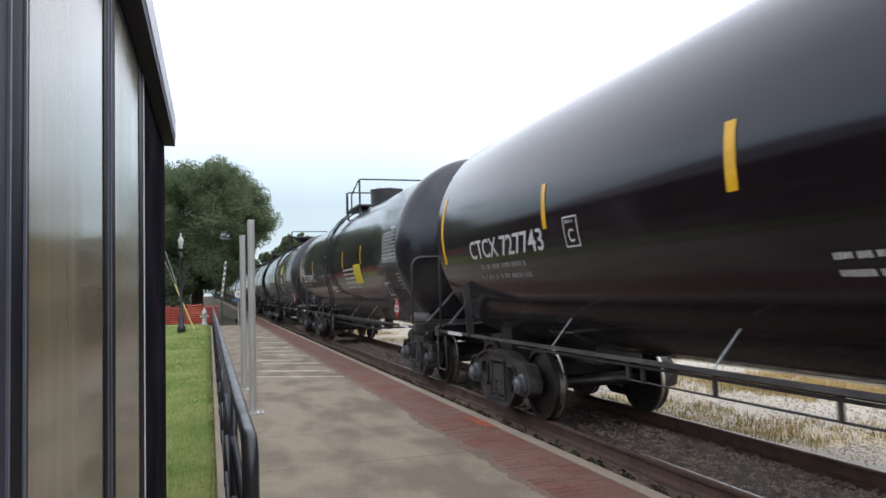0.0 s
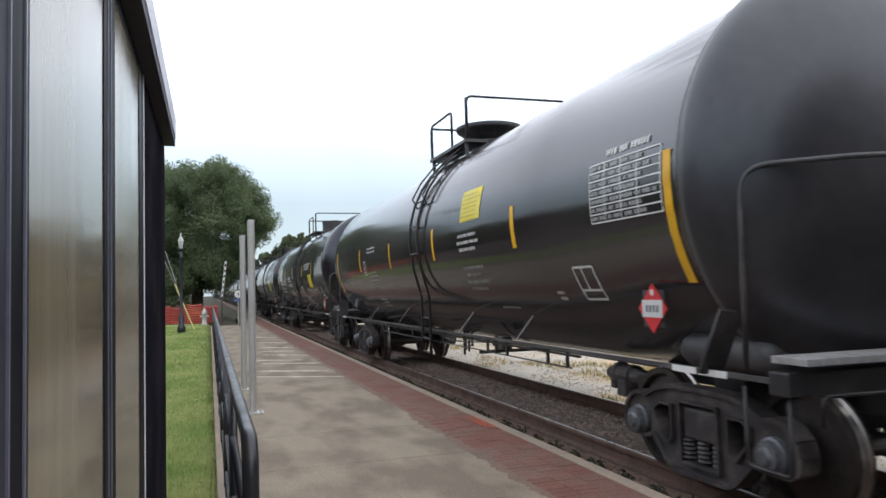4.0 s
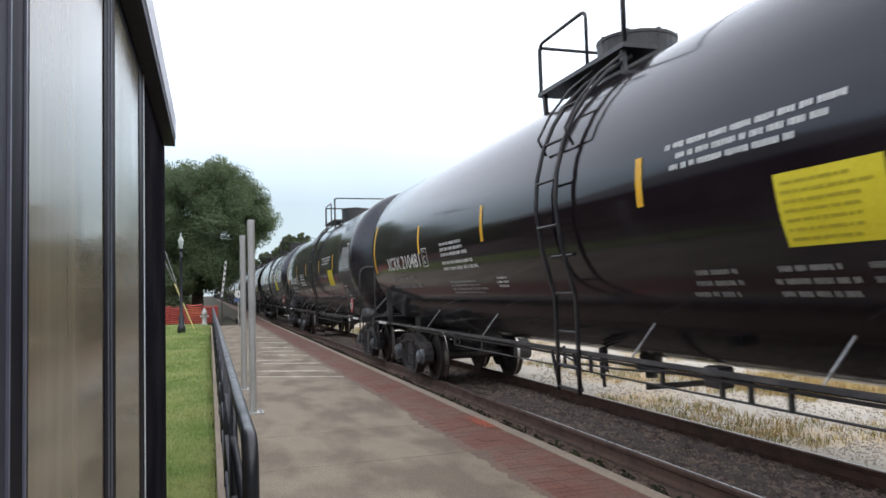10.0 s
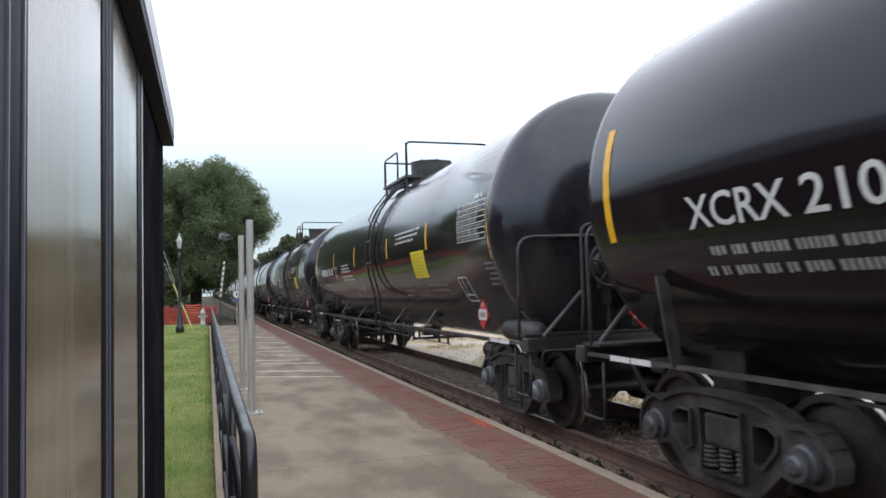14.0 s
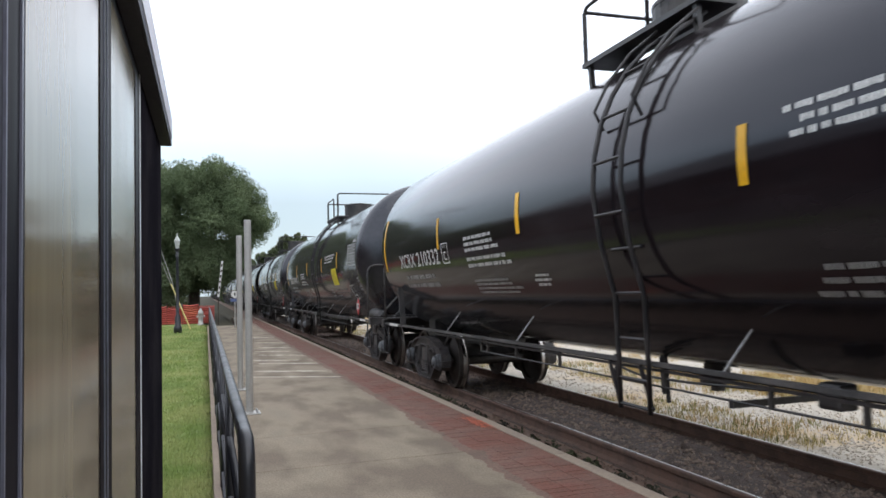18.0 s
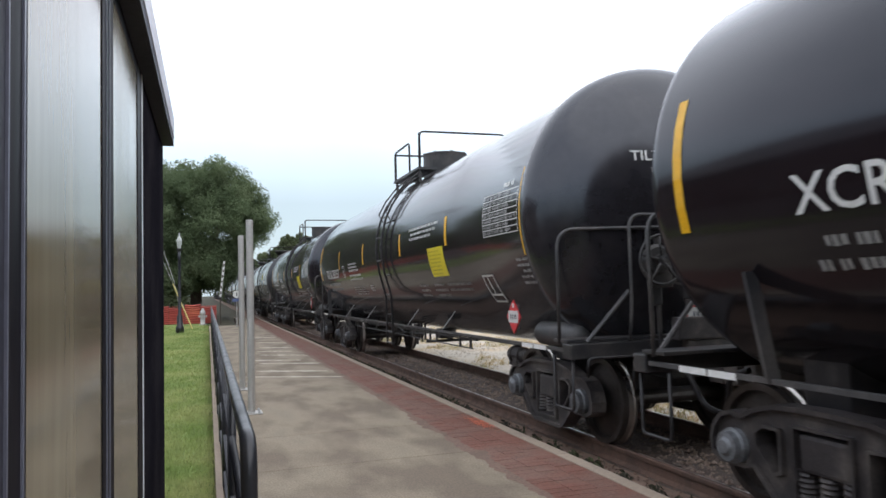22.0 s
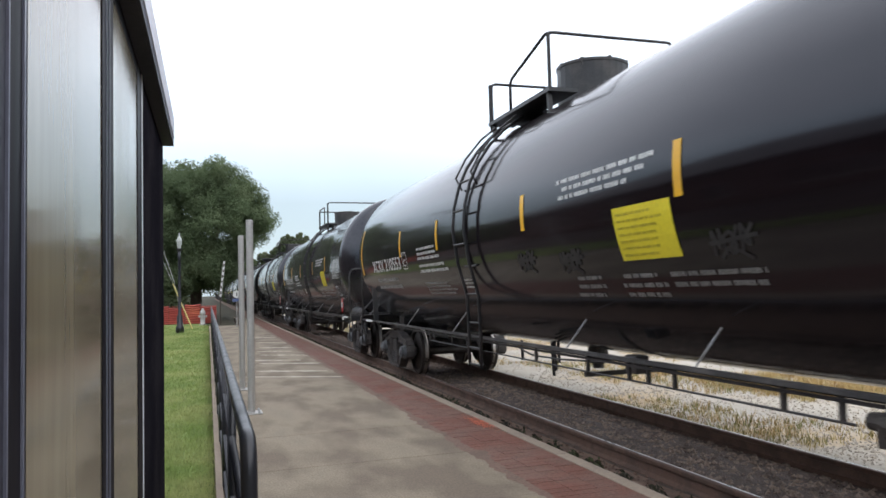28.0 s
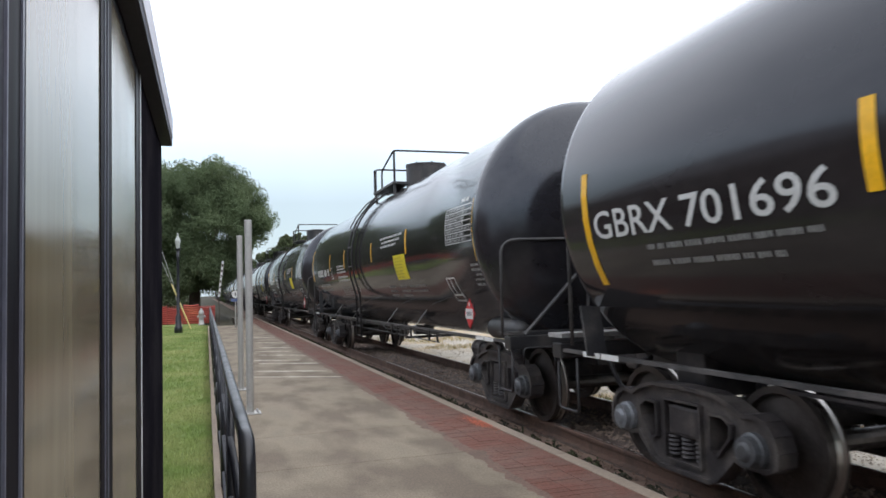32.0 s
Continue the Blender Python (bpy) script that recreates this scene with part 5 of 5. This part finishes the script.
# kind and lettering of each car, from the front of the train; cars that are never seen near carry bars
TRAIN = [("e", "CTCX 727743"), ("e", "CTCX 727690"), ("b", "CTCX 718359"), ("c", "XCRX 210653"), ("b", ""), ("a", "XCRX 210181"), ("a", "XCRX 210260"),
         ("a", "XCRX 210338"), ("a", "XCRX 210363"), ("a", "XCRX 210481"), ("a", "XCRX 210357"), ("a", "XCRX 210335"), ("a", "XCRX 210444"), ("a", ""),
         ("a", ""), ("c", "XCRX 210367"), ("a", "XCRX 210332"), ("a", "XCRX 210410"), ("a", "XCRX 210304"), ("c", "XCRX 210231"), ("a", "TILX 282267"),
         ("a", "XCRX 210329"), ("d", "GBRX 701782"), ("d", "GBRX 701678"), ("a", "XCRX 211000"), ("c", "XCRX 210553"), ("a", "XCRX 210755"), ("a", "XCRX 211398"), ("b", "GBRX 701696"), ("c", "")]
TRAIN += [("a" if k % 4 else "c", "") for k in range(17)]
CARS = []
DISTANT_OFF = {"eye_bolt", "spring", "rung", "hanger", "brake_beam", "grating_leg", "placard_print", "placard_flame", "placard_holder", "table_print", "panel_print", "class_box", "class_letter", "class_print", "table_title", "brake_rod",
               "brake_lever", "air_pipe", "air_hose", "uncoupling_lever", "grip_rail", "ladder_bracket", "control_valve", "brake_cylinder", "brake_reservoir", "side_step", "bearing_cap", "end_print", "knuckle", "white_tape", "air_reservoir", "outlet_rod", "valve_block", "strut", "brake_plate", "hand_brake", "brake_wheel", "brake_post", "pipe", "grab_iron"}


def build_train():
    proto = {k: tank_car(k) for k in "abcde"}
    used = set()
    for i, (kind, num) in enumerate(TRAIN):
        if kind in used:
            car = copy_thing(proto[kind], pose(TRACK_X, 0, RAIL_Z))
        else:
            car = proto[kind]
            used.add(kind)
        CARS.append(car)
        if i > 29:
            # never near: the small gear is left off
            for o in [o for o in car.children_recursive if o.name.split(".")[0] in DISTANT_OFF]:
                bpy.data.objects.remove(o)
    for i, ((kind, num), car) in enumerate(zip(TRAIN, CARS)):
        y0, w = (6.40, 2.23) if kind == "e" else (7.22, 2.62 if i == 28 else 2.5) if kind in "bd" else (6.45, 2.0 if i == 20 else 2.28)
        fit = swell if kind in "bd" else lambda o: o
        if num:
            tagged(fit(trim(part("number", number_mesh(num, y0, w, 2.115 if kind in "bd" else 2.08, .238), M_white, car, "white stencilled car number"))), kind="stuff")
            tagged(fit(trim(part("end_number", head_text(num, -.68 if kind in "bd" else -.67, 1.2 if kind in "bd" or "211" in num else .96, 3.12 if kind in "bd" else 2.985, .11), M_white, car, "white stencilled car number"))), kind="stuff")
        else:
            tagged(trim(part("number", bars(1, y0, w, 2.36, .2, 0, 90 + i), M_white, car, "row of unreadable white stencil lettering")), kind="stuff")


build_train()
# one car carries its data table lower than the rest
for o in CARS[26].children:
    if o.name.split(".")[0] == "data_table":
        o.location = (-.036, -.06, -.25)
# one car has a brake housing low on its near end
part("brake_housing", box(bmesh.new(), -.42, .42, -8.50, -8.38, 1.13, 1.36, .02), M_bogie, CARS[20], "grey steel brake housing")
part("housing_bracket", box(bmesh.new(), -.30, .30, -8.48, -8.38, .98, 1.128, .01), M_bogie, CARS[20])
# the first car carries its ladder further back
for o in CARS[0].children:
    if o.name.split(".")[0] == "ladder":
        o.location.y = -1.2
# on two cars the third strip sits a little further back
for i in (9, 16):
    strips = [o for o in CARS[i].children if o.name.split(".")[0] == "reflective_strip"]
    sorted(strips, key=lambda o: o.data.vertices[0].co.y)[2].location.y = -.27

# two cars have the class box and the strip beside it set apart
for i, strip, box_y, strip_y in ((0, 2, -.33, -.15), (20, 1, -.15, .13)):
    strips = [o for o in CARS[i].children if o.name.split(".")[0] == "reflective_strip" and o.data.vertices[0].co.x < 0]
    strips.sort(key=lambda o: -o.data.vertices[0].co.y)
    strips[strip].location.y = strip_y
    for o in CARS[i].children:
        if o.name.split(".")[0] in ("class_box", "class_letter", "class_print"):
            o.location.y = box_y

# graffiti on a few cars
G_WHITE = material("sprayed_white_paint", (.55, .55, .55), .6, var=.3, scale=9, bump=.02, tint=(.25, .25, .25), tint_amount=.6)
IVY = [[(0, 1.0), (.36, 1.05)], [(.18, 1.02), (.16, .55)], [(0, .52), (.34, .56)], [(.42, 1.05), (.62, .55), (.80, 1.1)], [(.86, 1.1), (1.0, .85), (1.2, 1.12)], [(1.0, .85), (.94, .52)],
       [(-.05, .42), (0, -.15), (.32, -.1)], [(.68, .4), (.42, .35), (.44, -.1), (.72, -.05)], [(.42, .14), (.64, .16)], [(.78, -.1), (.95, .42), (1.08, -.1)], [(.84, .1), (1.04, .12)],
       [(1.5, .3), (1.3, .4), (1.16, .1), (1.3, -.12), (1.5, -.05), (1.5, .12), (1.36, .12)], [(1.62, .4), (1.64, -.02), (1.82, -.05), (1.9, .38)], [(2.25, .36), (2.0, .36), (2.02, -.1), (2.3, -.08)], [(2.02, .14), (2.2, .14)]]
part("graffiti", stroke_mesh(IVY, -1.15, 1.36, .56, .055), G_WHITE, CARS[5], "white sprayed hand lettering")
SCRAWL = [[(0, .1), (.1, .9), (.3, .2), (.42, .95), (.5, .1)], [(.35, .5), (.9, .8), (1.0, .2), (.6, .1), (1.2, .9)], [(1.15, .1), (1.35, 1.0), (1.6, .3), (1.3, .45), (1.8, .9)], [(-.1, .45), (1.9, .6)], [(.2, 0), (.7, .35), (1.5, -.05)]]
part("graffiti", stroke_mesh(SCRAWL, -.8, 1.5, .68, .05), G_WHITE, CARS[15], "white sprayed scrawl")
part("graffiti", stroke_mesh(SCRAWL, .35, 1.62, .64, .05), G_WHITE, CARS[19], "white sprayed scrawl")
LOOPS = [[(0, 1.2), (.05, .7), (.25, .02)], [(.05, .75), (.17, 1.05), (.22, .9), (.30, .4), (.36, .03)], [(.46, 1.1), (.38, .9), (.40, .5), (.52, .2)], [(.52, 1.05), (.72, 1.12), (.62, .9), (.72, .3), (.82, .03)],
         [(.98, 1.08), (.90, .65), (.95, .03)], [(1.05, 1.06), (1.0, .7), (1.12, 0)], [(.42, .2), (.62, .23), (.70, .04), (.46, .02), (.42, .2)], [(.52, 1.38), (.70, 1.40), (.68, 1.22), (.52, 1.2), (.52, 1.38)],
         [(0, -.04), (1.75, .05)], [(.04, -.05), (1.22, -.2), (1.1, 0)]]
swell(part("graffiti", stroke_mesh(LOOPS, .09, 2.05, .545, .04), G_WHITE, CARS[22], "white sprayed lettering"))
# older scrawls, almost faded into the black paint
G_FAINT = material("faded_grey_spray_paint", (.026, .024, .0245), .6, var=.4, scale=9, bump=.02, tint=(.014, .013, .013), tint_amount=.8)
for i, y, z, wid in ((25, -1.0, 1.87, .035), (25, -2.0, 1.83, .04), (25, -4.3, 1.86, .028), (5, 4.55, 1.76, .022)):
    part("graffiti", stroke_mesh(SCRAWL, y, z, .24, wid), G_FAINT, CARS[i], "faded grey sprayed scrawl")


# how far the train lags behind an even run, second by second, in metres
LAG = [-.15, .06, -.02, 0, .02, .04, .06, .13, .08, .08, 0, -.1, -.1, -.13, -.16, -.19, -.22, -.26, -.34, -.36, .17, .13, .15, .15, .15, .19, .12, .03, -.07, -.02, -.01, -.03, .02]


def train_s(t):
    """Metres that the train has run at t seconds."""
    return TRIM * (15.537 * t + .0067 * t * t - float(np.interp(t, range(33), LAG)) + .09)


def motions():
    for i, car in enumerate(CARS):
        y0 = 2.96 + CAR_L * i
        walk(car, [(t, pose(TRACK_X, y0 - train_s(t), RAIL_Z)) for t in range(33)])
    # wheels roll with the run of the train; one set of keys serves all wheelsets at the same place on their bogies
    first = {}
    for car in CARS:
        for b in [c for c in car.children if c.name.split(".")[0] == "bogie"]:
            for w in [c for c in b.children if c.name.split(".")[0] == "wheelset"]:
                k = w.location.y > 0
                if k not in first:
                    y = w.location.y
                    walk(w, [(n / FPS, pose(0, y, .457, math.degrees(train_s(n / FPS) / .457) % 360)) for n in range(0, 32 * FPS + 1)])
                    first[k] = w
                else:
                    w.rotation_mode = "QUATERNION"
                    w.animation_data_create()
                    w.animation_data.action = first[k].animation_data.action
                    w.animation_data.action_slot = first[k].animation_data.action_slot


# ---------------------------------------------------------------- loose stuff on the ground
STONE_DIRS = [(1, 0, 0), (-1, 0, 0), (0, 1, 0), (0, -1, 0), (0, 0, 1), (0, 0, -1)]
STONE_FACES = [(0, 2, 4), (2, 1, 4), (1, 3, 4), (3, 0, 4), (2, 0, 5), (1, 2, 5), (3, 1, 5), (0, 3, 5)]


def stones(name, label, n, x0, x1, y0, y1, z, size, mat, seed, power=1.8):
    rng = random.Random(seed)
    V, F = [], []
    for _ in range(n):
        y = y0 + (y1 - y0) * rng.random() ** power
        x = rng.uniform(x0, x1)
        s = size * rng.uniform(.5, 1.5)
        q = rng.uniform(0, 6.28)
        c, d = math.cos(q), math.sin(q)
        i = len(V)
        for a, b, e in STONE_DIRS:
            a, b, e = (k * s * rng.uniform(.6, 1.2) for k in (a, b, e * .7))
            V.append((x + a * c - b * d, y + a * d + b * c, z + e + s * .2))
        F += [tuple(i + k for k in f) for f in STONE_FACES]
    me = bpy.data.meshes.new(name)
    me.from_pydata(V, [], F)
    return tagged(part(name, me, mat), label, kind="stuff")


stones("ballast_stones", "loose dark ballast stones between the rails", 11000, 4.2, 5.55, 3.0, 45, RAIL_Z - .17, .028, M_stone, 1)
stones("gravel_stones", "small pale stones along the far rail", 12000, 5.72, 9.0, 4, 40, -.362, .018, M_pale_stone, 2)
stones("gravel_stones", "loose pale gravel stones beyond the track", 10000, 5.9, 15, 5, 60, -.366, .026, M_pale_stone, 3)
stones("dirt_stones", "small brown stones in the trackside dirt", 2500, 3.12, 3.95, 3.5, 30, -.33, .016, M_dirt, 4)


def blades(name, label, mat, seed, spots, height, width, lean, per):
    """Grass as bent three-cornered blades round each spot."""
    rng = random.Random(seed)
    V, F = [], []
    for x, y, z, sc in spots:
        for _ in range(per):
            a = rng.uniform(0, 6.28)
            bx, by = x + rng.gauss(0, .05) * sc, y + rng.gauss(0, .05) * sc
            h = height * sc * rng.uniform(.5, 1.3)
            w = width * rng.uniform(.7, 1.3)
            lx, ly = math.cos(a) * h * lean * rng.random(), math.sin(a) * h * lean * rng.random()
            c, s = math.cos(a + 1.3) * w, math.sin(a + 1.3) * w
            i = len(V)
            V += [(bx - c, by - s, z), (bx + c, by + s, z), (bx + lx, by + ly, z + h)]
            F.append((i, i + 1, i + 2))
    me = bpy.data.meshes.new(name)
    me.from_pydata(V, [], F)
    return tagged(part(name, me, mat), label, kind="stuff")


def lawn_spots(n, seed):
    rng = random.Random(seed)
    out = []
    for _ in range(n):
        y = 4.5 + 36 * rng.random() ** 1.7
        out.append((rng.uniform(-.075 * y - .1, .03), y, -.055, .8 + y * .02))
    return out


blades("lawn_grass", "short mown green grass blades", M_blade, 7, lawn_spots(12000, 7), .045, .006, .8, 5)


def verge_spots(n, seed, x0, x1, y0, y1, thr):
    rng = random.Random(seed)
    out = []
    while len(out) < n:
        x, y = rng.uniform(x0, x1), y0 + (y1 - y0) * rng.random() ** 1.5
        if noise.noise((x * .55, y * .33, 2.0)) + .25 * noise.noise((x * 1.9, y * 1.9, 5.0)) > thr:
            out.append((x, y, -.37, rng.uniform(.6, 1.5)))
    return out


blades("dry_grass", "tufts of dry straw-coloured grass on the gravel", M_dry, 8, verge_spots(3600, 8, 5.95, 13.5, 3.6, 60, .02), .085, .006, .9, 9)
blades("dry_grass", "thick band of dry yellow grass along the verge", M_dry, 18, verge_spots(1500, 18, 8.6, 12.0, 5, 14, -.1), .15, .007, .9, 10)
blades("verge_weeds", "green weeds among the gravel", M_scrub, 9, verge_spots(900, 9, 5.9, 10, 4, 50, .12), .10, .008, .9, 8)


def edge_weeds():
    """Low dark clumps at even steps along the foot of the coping, standing in for shaded tie-end pockets."""
    rng = random.Random(21)
    out = []
    for k in range(90):
        y = 3.75 + k * .43 + rng.uniform(-.05, .05)
        for _ in range(4):
            out.append((Vector((3.28 + rng.uniform(-.03, .03), y + rng.uniform(-.09, .09), -.15 + rng.uniform(-.02, .02))), rng.uniform(.075, .105)))
    return crown_mesh("edge_weeds", out, 22, 60, .55)


# near-black colour paints the shade in the pockets at the tie ends
M_edge_shade = material("dark_tie_end_shade", (.028, .026, .016), .95, var=.4, scale=4, bump=0, tint=(.05, .06, .02), tint_amount=.6)
tagged(part("edge_weeds", edge_weeds(), M_edge_shade), "dark clumps standing for shaded tie-end pockets at the foot of the coping", kind="stuff")


# ---------------------------------------------------------------- paving bricks of the edge band
def paving_bricks():
    rng = random.Random(40)
    x0, w, pitch = 2.330, .2035, .1
    mes = [mesh_of(box(bmesh.new(), .0025, w - .0025, .0025, pitch - .003, -.05, dz, .0025), "brick") for dz in (.0, .001, -.001, .0018)]
    V, F = [], []
    n = int((PLAT_Y1 - PLAT_Y0) / pitch)
    for r in range(n):
        y = PLAT_Y0 + r * pitch
        near = 5.0 <= y < 15.0
        for c in range(3):
            if near:
                part("brick", rng.choice(mes), M_brick, plat, at=pose(x0 + c * w, y, 0, rng.uniform(-.2, .2), rng.uniform(-.15, .15)))
            else:
                i = len(V)
                z = rng.uniform(-.0012, .0012)
                xa, xb, ya, yb = x0 + c * w + .0025, x0 + (c + 1) * w - .0025, y + .0025, y + pitch - .003
                V += [(xa, ya, -.05), (xb, ya, -.05), (xb, yb, -.05), (xa, yb, -.05), (xa, ya, z), (xb, ya, z), (xb, yb, z), (xa, yb, z)]
                F += [tuple(i + k for k in f) for f in ((4, 5, 6, 7), (0, 1, 5, 4), (1, 2, 6, 5), (2, 3, 7, 6), (3, 0, 4, 7))]
    me = bpy.data.meshes.new("brick_band")
    me.from_pydata(V, [], F)
    tagged(part("brick_band", me, M_brick, plat, "further worn red paving bricks"), kind="stuff")


paving_bricks()


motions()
